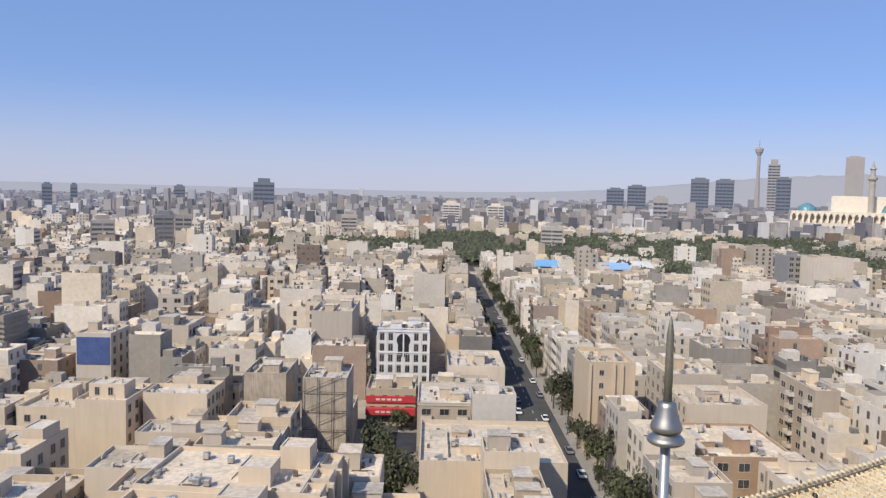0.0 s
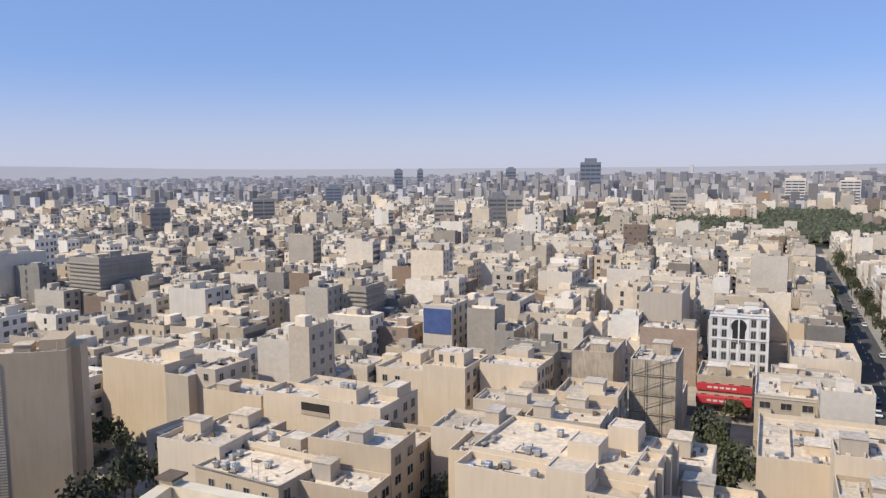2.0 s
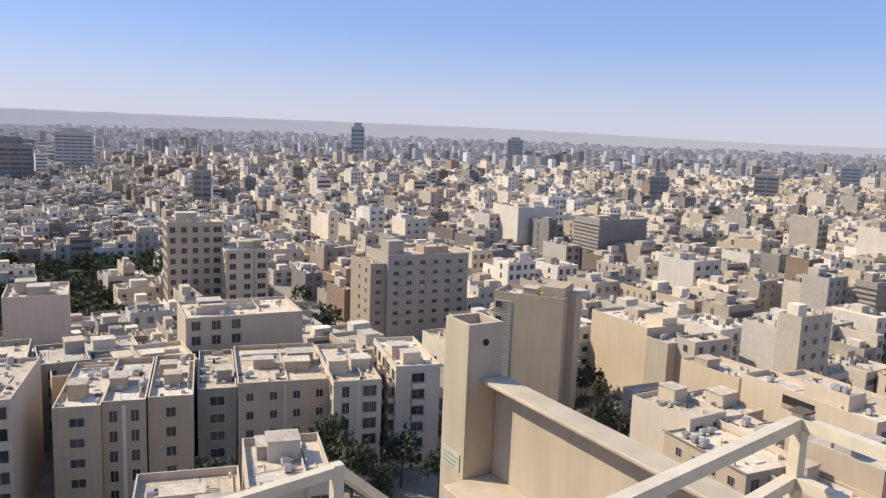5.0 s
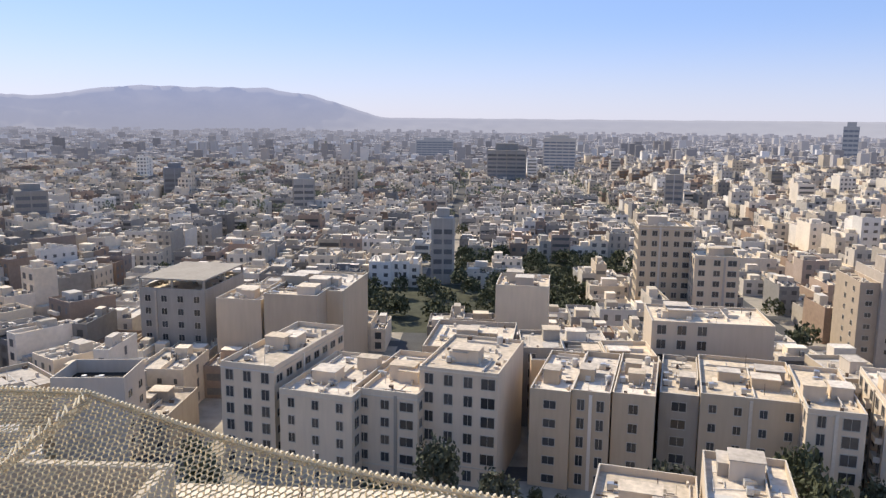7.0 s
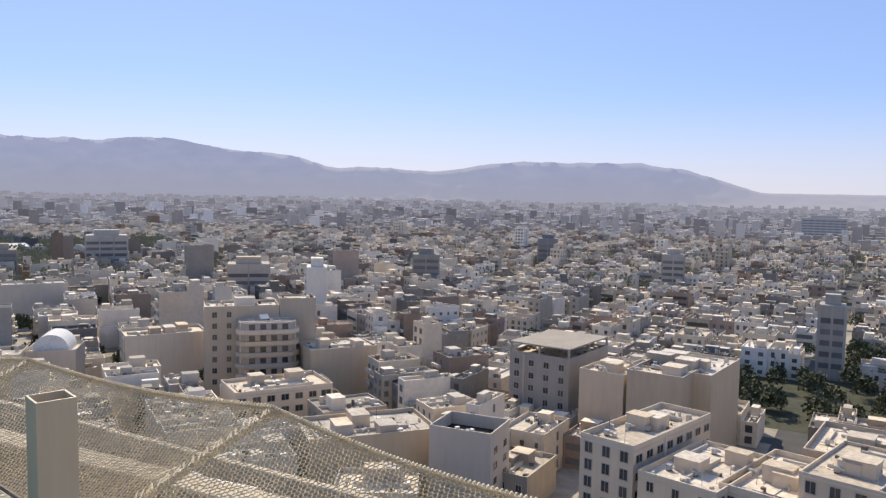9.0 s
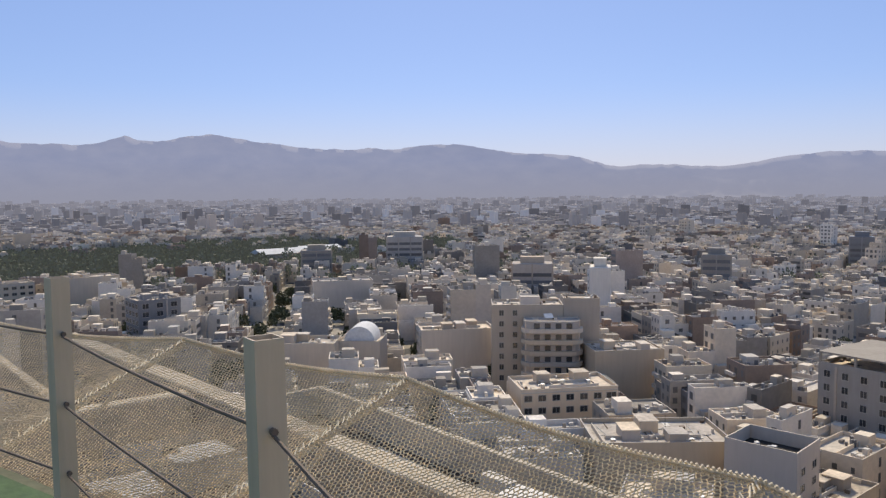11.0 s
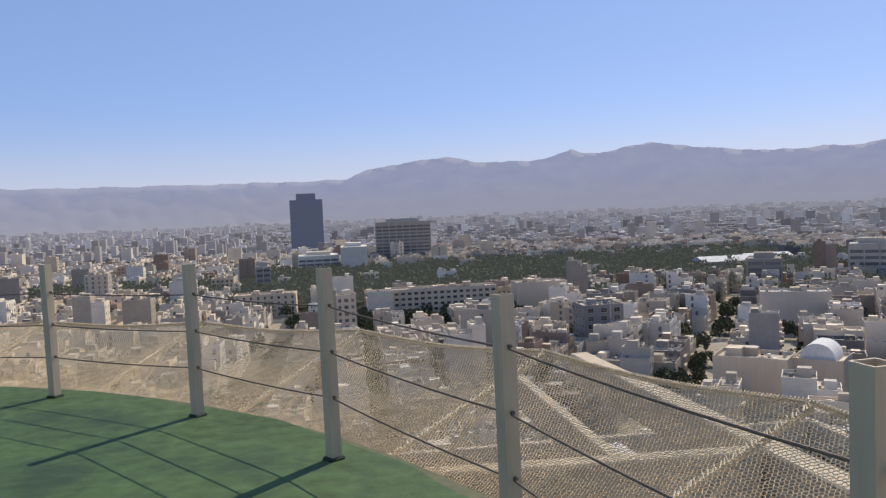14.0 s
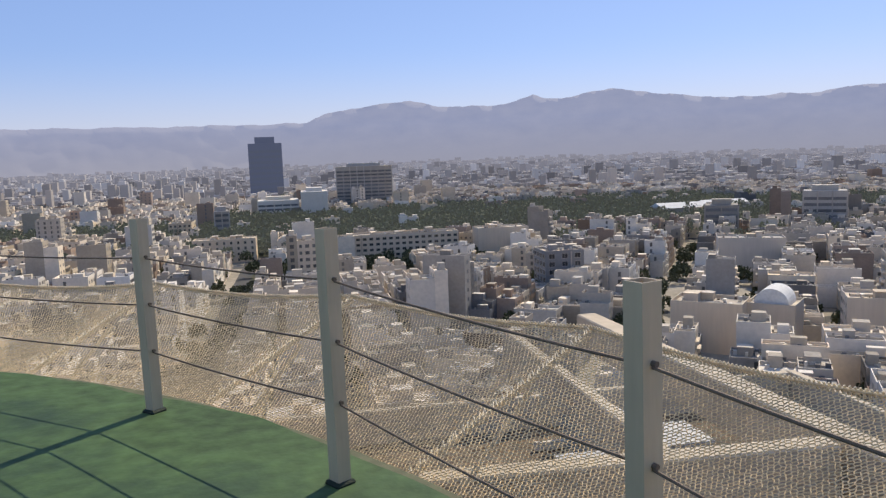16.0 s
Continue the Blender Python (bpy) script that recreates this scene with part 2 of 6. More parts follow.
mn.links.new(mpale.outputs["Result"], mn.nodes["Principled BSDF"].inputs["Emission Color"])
WHITEPAINT = mat("car_white", (0.75, 0.75, 0.74), 0.3, 0.03, 1.0, 0)
CARGREY = mat("car_grey", (0.22, 0.23, 0.25), 0.3, 0.03, 1.0, 0)
RODTIP = mat("weathered_rod", (0.24, 0.22, 0.165), 0.5, 0.25, 20.0, 0.1, metal=0.6)
TYRE = mat("tyre_rubber", (0.02, 0.02, 0.02), 0.9, 0.1, 3.0, 0)
SIGNGREEN = mat("green_label", (0.55, 0.52, 0.40), 0.7, 0.15, 3.0, 0)
LABELINK = mat("label_ink", (0.20, 0.32, 0.20), 0.7, 0.1, 3.0, 0)
# near-black that paints the shade inside hollows, openings and the sunken roof
DARKVOID = mat("painted_dark_inside", (0.04, 0.036, 0.032), 0.95, 0.3, 0.6, 0.1)


# ---- mesh helpers ----
def obj_from(name, verts, faces, mats, index=None, smooth=False):
    if len(verts) < 40:
        used = sorted({i for q in faces for i in q})
        slot = {i: n for n, i in enumerate(used)}
        verts, faces = [verts[i] for i in used], [[slot[i] for i in q] for q in faces]
    me = bpy.data.meshes.new(name)
    me.from_pydata([tuple(v) for v in verts], [], [tuple(f) for f in faces])
    for m in mats:
        me.materials.append(m)
    if index is not None:
        me.polygons.foreach_set("material_index", np.array(index, dtype=np.int32))
    if smooth:
        me.polygons.foreach_set("use_smooth", np.ones(len(me.polygons), dtype=bool))
    me.update()
    return me


def under(name, me, parent, m=None, label=""):
    """Links a mesh as one part under its thing, at m in the thing's own frame."""
    ob = new(name, me)
    ob.parent = parent
    if m is not None:
        ob.matrix_basis = m
    return tagged(ob, label)


def part(name, bm, material, parent, label="", m=None, smooth=False):
    me = bpy.data.meshes.new(name)
    bm.to_mesh(me)
    bm.free()
    me.materials.append(material)
    if smooth:
        me.polygons.foreach_set("use_smooth", np.ones(len(me.polygons), dtype=bool))
    return under(name, me, parent, m, label)


def box(bm, x0, y0, z0, x1, y1, z1, bevel=0.0):
    made = bmesh.ops.create_cube(bm, size=1, matrix=Matrix.Translation(((x0 + x1) / 2, (y0 + y1) / 2, (z0 + z1) / 2)) @ Matrix.Diagonal((x1 - x0, y1 - y0, z1 - z0, 1)))
    if bevel:
        edges = list({e for v in made["verts"] for e in v.link_edges})
        bmesh.ops.bevel(bm, geom=edges, offset=bevel, segments=1, affect="EDGES")
    return bm


def boxed(*args, bevel=0.0):
    return box(bmesh.new(), *args, bevel=bevel)


def tube(bm, a, b, r, seg=8, r2=None):
    a, b = Vector(a), Vector(b)
    d = b - a
    turn = d.to_track_quat("Z", "Y").to_matrix().to_4x4()
    bmesh.ops.create_cone(bm, cap_ends=True, segments=seg, radius1=r, radius2=r if r2 is None else r2, depth=d.length, matrix=Matrix.Translation((a + b) / 2) @ turn)
    return bm


def sweep(bm, pts, r, seg=6):
    """One connected tube along a line of points."""
    pts = [Vector(p) for p in pts]
    last = None
    for n, p in enumerate(pts):
        d = (pts[min(n + 1, len(pts) - 1)] - pts[max(n - 1, 0)]).normalized()
        u = d.cross(Vector((0.03, 0.05, 1))).normalized()
        w = d.cross(u)
        ring = [bm.verts.new(p + r * (u * math.cos(2 * math.pi * k / seg) + w * math.sin(2 * math.pi * k / seg))) for k in range(seg)]
        if last:
            for k in range(seg):
                bm.faces.new((last[k], last[(k + 1) % seg], ring[(k + 1) % seg], ring[k]))
        else:
            bm.faces.new(ring[::-1])
        last = ring
    bm.faces.new(last)
    return bm


def lathe(profile, seg=20):
    bm = bmesh.new()
    rings = [[bm.verts.new((r * math.cos(2 * math.pi * k / seg), r * math.sin(2 * math.pi * k / seg), z)) for k in range(seg)] for r, z in profile]
    for p, q in zip(rings, rings[1:]):
        for k in range(seg):
            bm.faces.new((p[k], p[(k + 1) % seg], q[(k + 1) % seg], q[k]))
    bm.faces.new(rings[-1])
    bm.faces.new(rings[0][::-1])
    return bm


# ---- ground ----
ground = bpy.data.meshes.new("ground")
rings = [0, 60, 150, 300, 600, 1200, 1900]
gv, gf = [(0, 0, 0)], []
for r in rings[1:]:
    gv += [(r * math.cos(2 * math.pi * k / 64), r * math.sin(2 * math.pi * k / 64), 0) for k in range(64)]
gf += [(0, 1 + k, 1 + (k + 1) % 64) for k in range(64)]
for j in range(len(rings) - 2):
    gf += [(1 + 64 * j + k, 65 + 64 * j + k, 65 + 64 * j + (k + 1) % 64, 1 + 64 * j + (k + 1) % 64) for k in range(64)]
n_near = len(gf)
base = len(gv) - 64
# outermost ring, which takes the plain's painted haze
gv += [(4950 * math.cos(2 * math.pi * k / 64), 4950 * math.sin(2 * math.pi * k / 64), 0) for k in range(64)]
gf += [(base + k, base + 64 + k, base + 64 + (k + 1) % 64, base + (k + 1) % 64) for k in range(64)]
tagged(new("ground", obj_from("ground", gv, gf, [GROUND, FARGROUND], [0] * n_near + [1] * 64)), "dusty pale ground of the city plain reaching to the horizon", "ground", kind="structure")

COL = 41.0          # streets along y every so many metres, the wide one at x = 32
STREET_X = [32.0 + COL * k for k in range(-34, 22)]
STREET_Y = [95.0 + 112.0 * k for k in range(-14, 12)]


def strip(name, x0, y0, x1, y1, z, material, label):
    ob = new(name, obj_from(name, [(x0, y0, z), (x1, y0, z), (x1, y1, z), (x0, y1, z)], [(0, 1, 2, 3)], [material]))
    return tagged(ob, label, "road" if name == "road" else "pavement", kind="structure")


for x in STREET_X:
    if abs(x) < 700:
        half = 5.5 if abs(x - 32) < 1 else 2.9
        strip("road", x - half, -900, x + half, 900, 0.02, ASPHALT, "dark asphalt street between rows of houses")
for y in STREET_Y:
    if abs(y) < 800:
        strip("road", -900, y - 4.2, 800, y + 4.2, 0.026, ASPHALT, "dark asphalt cross street between the blocks")
for s in (-1, 1):
    bm = boxed(32 + s * 7.2 - 1.7, 70, 0.0, 32 + s * 7.2 + 1.7, 520, 0.16, bevel=0.02)
    me = bpy.data.meshes.new("pavement")
    bm.to_mesh(me)
    bm.free()
    me.materials.append(PAVE)
    tagged(new("pavement", me), "raised grey pavement with a kerb along the street", "pavement", kind="structure")
for k in range(46):
    ob = new("lane_mark", obj_from("lane_mark", [(-0.08, 0, 0), (0.08, 0, 0), (0.08, 3, 0), (-0.08, 3, 0)], [(0, 1, 2, 3)], [WHITEROOF]) if k == 0 else bpy.data.meshes["lane_mark"])
    ob.location = (32, 100 + 8 * k, 0.05)
    tagged(ob, "worn white lane dash on the asphalt", "lane marking", kind="structure")

# ---- houses ----
FOOT = []


def shell_data(w, d, h, para=0.9, t=0.22):
    """Walls with a parapet (one piece of geometry): verts, faces and, for each face, 0 wall, 1 coping, 2 roof."""
    x, y, z = w / 2, d / 2, h + para
    v = [(-x, -y, 0), (x, -y, 0), (x, y, 0), (-x, y, 0), (-x, -y, z), (x, -y, z), (x, y, z), (-x, y, z)]
    x, y = x - t, y - t
    v += [(-x, -y, z), (x, -y, z), (x, y, z), (-x, y, z), (-x, -y, h), (x, -y, h), (x, y, h), (-x, y, h)]
    f, k = [], []
    for a in range(4):
        b = (a + 1) % 4
        f += [(a, b, 4 + b, 4 + a), (4 + a, 4 + b, 8 + b, 8 + a), (8 + a, 8 + b, 12 + b, 12 + a)]
        k += [0, 1, 0]
    return v, f + [(12, 13, 14, 15)], k + [2]


WIN = {}


def window_mesh(w, h, kind):
    """A window in its own frame, facing -y: one connected shell of surround, reveals, mullion and set-back panes."""
    key = (round(w, 1), round(h, 1), kind)
    if key not in WIN:
        w, h = key[0], key[1]
        t, out, back = 0.10, -0.09, -0.015
        xs = [-w / 2 - t, -w / 2, -0.03, 0.03, w / 2, w / 2 + t]
        zs = [-t - 0.05, 0.0, h, h + t]
        if kind == "arch":
            zs = [-t, 0.0, h, h + 0.3]
        v = [(x, out, z) for z in zs for x in xs]
        f, k = [], []
        for j in range(3):
            for i in range(5):
                q = (6 * j + i, 6 * j + i + 1, 6 * j + i + 7, 6 * j + i + 6)
                if j == 1 and i in (1, 3):
                    n = len(v)
                    v += [(v[c][0], back, v[c][2]) for c in q]
                    f += [(q[c], q[(c + 1) % 4], n + (c + 1) % 4, n + c) for c in range(4)] + [(n, n + 1, n + 2, n + 3)]
                    k += [0, 0, 0, 0, 1]
                else:
                    f.append(q)
                    k.append(0)
        n = len(v)
        ring = [0, 1, 2, 3, 4, 5, 11, 17, 23, 22, 21, 20, 19, 18, 12, 6]
        v += [(v[c][0], 0.0, v[c][2]) for c in ring]
        for c in range(16):
            f.append((ring[(c + 1) % 16], ring[c], n + c, n + (c + 1) % 16))
            k.append(0)
        WIN[key] = obj_from("window", v, f, [FRAME, GLASS], k)
    return WIN[key]


def turned(side, off, z, w, d):
    """The pose on a wall of a w x d house: side 0 faces -y, 1 +x, 2 +y, 3 -x."""
    if side == 0:
        return pose(off, -d / 2, z)
    if side == 1:
        return pose(w / 2, off, z, 0, 0, 90)
    if side == 2:
        return pose(off, d / 2, z, 0, 0, 180)
    return pose(-w / 2, off, z, 0, 0, -90)


def balcony_mesh(w):
    bm = bmesh.new()
    box(bm, -w / 2, -1.1, -0.15, w / 2, 0.0, 0.0)
    box(bm, -w / 2, -1.1, 0.0, w / 2, -1.0, 0.85)
    box(bm, -w / 2, -1.0, 0.0, -w / 2 + 0.1, 0.0, 0.85)
    box(bm, w / 2 - 0.1, -1.0, 0.0, w / 2, 0.0, 0.85)
    me = bpy.data.meshes.new("balcony")
    bm.to_mesh(me)
    bm.free()
    me.materials.append(PARAPET)
    return me


BALC = balcony_mesh(2.6)
COOLERS, TANKS, ROOFS = [], [], []
STYLE = {
    "blank": (CREAM, "cream rendered apartment house with a blank side wall", ()),
    "win": (CREAM, "cream stone-faced apartment house with rows of windows", (0, 1, 2)),
    "street": (CREAM, "cream apartment house with windows to the street", (1, 3)),
    "greyst": (GREY, "grey cement house with windows to the street", (1, 3)),
    "whitest": (WHITE, "white rendered apartment house with windows to the street", (1, 3)),
    "palewin": (PALEWALL, "pale stone-faced apartment house with rows of windows", (0, 1, 2)),
    "win5": (PALEWALL, "cream corner apartment house with dark windows in five rows", (1, 0)),
    "winhalf": (CREAM, "beige apartment house with windows beside a blank wall", (1,)),
    "flat": (CREAM, "beige house with a broad flat roof and low walls", (1, 3)),
    "white": (WHITE, "white rendered house with a plain bright side wall", (1,)),
    "classic": (CLASSIC, "white classical apartment house with arched windows and cornices", ()),
    "rib": (CREAM, "tall beige house with projecting ribs on its side wall", ()),
    "grey": (GREY, "grey cement-faced house with a plain side wall", (1,)),
    "dark": (DARKWALL, "dark glass-fronted apartment block with pale piers", (2, 1)),
    "slab": (WHITE, "plain white slab block without windows", ()),
    "slatside": (TANWALL, "tall beige house with a white slatted stair side", ()),
    "balcst": (CREAM, "cream apartment house with projecting balconies to the street", (1, 3)),
    "balc": (CREAM, "cream apartment house with projecting balconies", (0, 1, 2)),
    "glass": (DARKWALL, "dark glazed office block beside a white slab", (0,)),
    "rough": (ROUGHWALL, "unfinished brick building with stained bare walls", ()),
    "red": (CREAM, "low shop building with a red fascia sign", (0,)),
    "arch": (WHITE, "pale tower block with a tall arched front", ()),
    "brick": (ORANGE, "orange brick apartment house with white window surrounds", (3, 0)),
    "blue": (CREAM, "house with a large blue panel on its side wall", (1,)),
    "slat": (GREY, "slatted grey concrete office building with open floors", ()),
    "frame": (GREY, "unfinished concrete frame building with open top floor", (1,)),
    "pit": (CREAM, "house with a dark sunken roof behind high walls", (1,)),
    "brownst": (TANWALL, "tan apartment house with windows to the street", (1, 3)),
    "brown": (BROWN, "tan brick apartment block with small square windows", (1,)),
    "arched": (CREAM, "house with a white barrel-vaulted roof and glass front", (2,)),
}


def rooftop(root, w, d, h, rnd, busy, wall):
    """Stair house, low upstand walls and hatch of a flat roof."""
    many = 1 + (int(w * d / 170) if busy else 0)
    for n in range(min(many, 5)):
        sw, sd = min(rnd.uniform(2.6, 4.6), w * 0.4), min(rnd.uniform(3.0, 6.0), d * 0.4)
        px, py, sh = rnd.uniform(-0.28, 0.28) * w, rnd.uniform(-0.3, 0.3) * d, rnd.uniform(2.1, 2.9) - 0.35 * n
        bm = boxed(px - sw / 2, py - sd / 2, h, px + sw / 2, py + sd / 2, h + sh)
        part("stair_house", bm, wall, root)
        part("stair_roof", boxed(px - sw / 2 - 0.15, py - sd / 2 - 0.15, h + sh + 0.003, px + sw / 2 + 0.15, py + sd / 2 + 0.15, h + sh + 0.16), ROOF, root)
    if busy:
        for n in range(2 + many):
            y = rnd.uniform(-0.44, 0.44) * d
            x0, x1 = sorted((rnd.uniform(-0.48, 0.1) * w, rnd.uniform(0, 0.48) * w))
            if n % 2:
                part("upstand", boxed(x0, y, h, max(x1, x0 + 1), y + 0.18, h + rnd.uniform(0.35, 0.9)), PARAPET, root)
            else:
                part("upstand", boxed(x0, -abs(y), h, x0 + 0.18, abs(y) * 0.6 + 1, h + rnd.uniform(0.35, 0.9)), PARAPET, root)
        for n in range(many - 1):
            q = rnd.uniform(-0.4, 0.4) * w
            part("pipe", tube(bmesh.new(), (q, -0.44 * d, h + 0.12), (q + rnd.uniform(-2, 2), 0.3 * d, h + 0.12), 0.06, 6), STEEL, root)


def wall_of(style):
    return STYLE[style][0]


def special(style, root, w, d, h, floors):
    """What sets single houses apart."""
    step = h / floors
    if style == "classic":
        cols = 6
        for j in range(1, floors):
            for i in range(cols):
                if i in (2, 3) and j >= floors - 2:
                    continue
                under("window", window_mesh(1.2, 2.0, "arch"), root, turned(0, (i + 0.5) / cols * w - w / 2, j * step + 0.6, w, d))
        bm = bmesh.new()
        for z in (step, h - step * 2, h - 0.1, h + 0.8):
            box(bm, -w / 2 - 0.2, -d / 2 - 0.3, z, w / 2 + 0.2, -d / 2 - 0.003, z + 0.3)
        for k in range(7):
            x = -w / 2 + k * w / 6
            box(bm, x - 0.2, -d / 2 - 0.2, 0, x + 0.2, -d / 2 - 0.004, h)
        part("moulding", bm, CLASSIC, root)
        bm = bmesh.new()
        bmesh.ops.create_cone(bm, cap_ends=True, segments=24, radius1=2.0, radius2=2.0, depth=0.1, matrix=Matrix.Translation((0, -d / 2 - 0.03, h - 2.6)) @ Matrix.Rotation(radians(90), 4, "X"))
        box(bm, -1.6, -d / 2 - 0.082, h - 7.5, 1.6, -d / 2 - 0.002, h - 2.6)
        part("arched_window", bm, GLASS, root)
    if style == "red":
        for z, out in ((h - 2.6, 0.5), (h - 5.6, 2.0)):
            part("fascia", boxed(-w / 2, -d / 2 - out, z, w / 2, -d / 2 - 0.003, z + 1.7, bevel=0.03), RED, root, "red fascia sign board")
            bm = bmesh.new()
            for k in range(5):
                box(bm, -w * 0.3 + k * w * 0.11, -d / 2 - out - 0.03, z + 0.6, -w * 0.3 + k * w * 0.11 + w * 0.08, -d / 2 - out - 0.003, z + 1.1)
            part("sign_bar", bm, WHITEROOF, root, "white unreadable sign strokes")
    if style == "blue":
        part("panel", boxed(-w / 2 + 0.3, -d / 2 - 0.2, h * 0.58, w / 2 - 0.3, -d / 2 - 0.003, h - 0.6, bevel=0.02), BLUE, root, "large blue panel")
    if style == "rib":
        bm = bmesh.new()
        for x in (-w / 2 + 0.35, w * 0.05, w * 0.22, w / 2 - 0.35):
            box(bm, x - 0.3, -d / 2 - 0.5, 0, x + 0.3, -d / 2 - 0.003, h + 0.5)
        part("rib", bm, CREAM, root)
        for j in range(1, floors):
            under("window", window_mesh(1.0, 1.3, "plain"), root, turned(1, d * 0.3, j * step + 0.9, w, d))
            under("window", window_mesh(1.0, 1.3, "plain"), root, turned(0, -w * 0.22, j * step + 0.9, w, d))
    if style == "slatside":
        for k in range(int(h / 0.55)):
            part("slat", boxed(-w / 2, -d / 2 - 0.16, 0.55 * k, -w * 0.24, -d / 2 - 0.003, 0.55 * k + 0.22), PARAPET, root)
        for j in range(1, floors):
            under("window", window_mesh(1.3, 1.4, "plain"), root, turned(0, -w * 0.42, j * step + 0.9, w, d + 0.4))
            under("window", window_mesh(1.3, 1.4, "plain"), root, turned(1, d * 0.25, j * step + 0.9, w, d))
        part("stair_core", boxed(w * 0.18, -d / 2 + 1.2, h, w / 2 - 0.3, d / 2 - 0.3, h + 3.0), wall_of(style), root)
        part("corner_recess", boxed(w / 2 + 0.003, -d * 0.1, 0, w / 2 + 1.6, d / 2, h + 1.2), wall_of(style), root)
    if style == "slat":
        for j in range(2 * floors):
            part("floor_slab", boxed(-w / 2 - 0.5, -d / 2 - 0.5, j * step / 2, w / 2 + 0.5, d / 2 + 0.5, j * step / 2 + 0.5), GREY, root)
    if style == "arch":
        part("arched_front", boxed(-w * 0.17, -d / 2 - 0.1, h * 0.3, w * 0.17, -d / 2 - 0.003, h * 0.72, bevel=0.04), GREY, root)
        part("head", tube(bmesh.new(), (0, -d / 2 - 0.1, h * 0.72), (0, -d / 2 - 0.004, h * 0.72), w * 0.17, 20), GREY, root)
    if style == "frame":
        bm = bmesh.new()
        for x in (-w / 2 + 0.3, 0, w / 2 - 0.3):
            for y in (-d / 2 + 0.3, 0, d / 2 - 0.3):
                box(bm, x - 0.25, y - 0.25, h, x + 0.25, y + 0.25, h + 3.2)
        box(bm, -w / 2, -d / 2, h + 3.2, w / 2, d / 2, h + 3.6)
        part("open_floor", bm, GREY, root)
    if style == "arched":
        bm = bmesh.new()
        bmesh.ops.create_cone(bm, cap_ends=True, segments=28, radius1=w * 0.36, radius2=w * 0.36, depth=d * 0.8, matrix=Matrix.Translation((0, 0, h + 0.2)) @ Matrix.Rotation(radians(90), 4, "X"))
        part("vault", bm, WHITEROOF, root, "white barrel vault", smooth=False)
        part("glass_front", boxed(-w * 0.4, d / 2 + 0.003, h * 0.5, w * 0.4, d / 2 + 0.12, h + 0.9), GLASS_T, root)
    if style == "rough":
        for z in np.arange(2, h, 4.2) if w > 9.55 else ():
            part("brace", tube(bmesh.new(), (-w / 2, -d / 2 - 0.5, z), (w / 2, -d / 2 - 0.5, z), 0.08, 5), CABLE, root, "dark steel bracing")
            part("brace", tube(bmesh.new(), (-w / 2, -d / 2 - 0.5, z), (w / 2, -d / 2 - 0.5, z + 4.2), 0.06, 5), CABLE, root)
        for k in range(4 if w > 9.55 else 0):
            x = -w / 2 + k * w / 3
            part("brace", tube(bmesh.new(), (x, -d / 2 - 0.5, 0), (x, -d / 2 - 0.5, h + 1), 0.09, 5), CABLE, root)


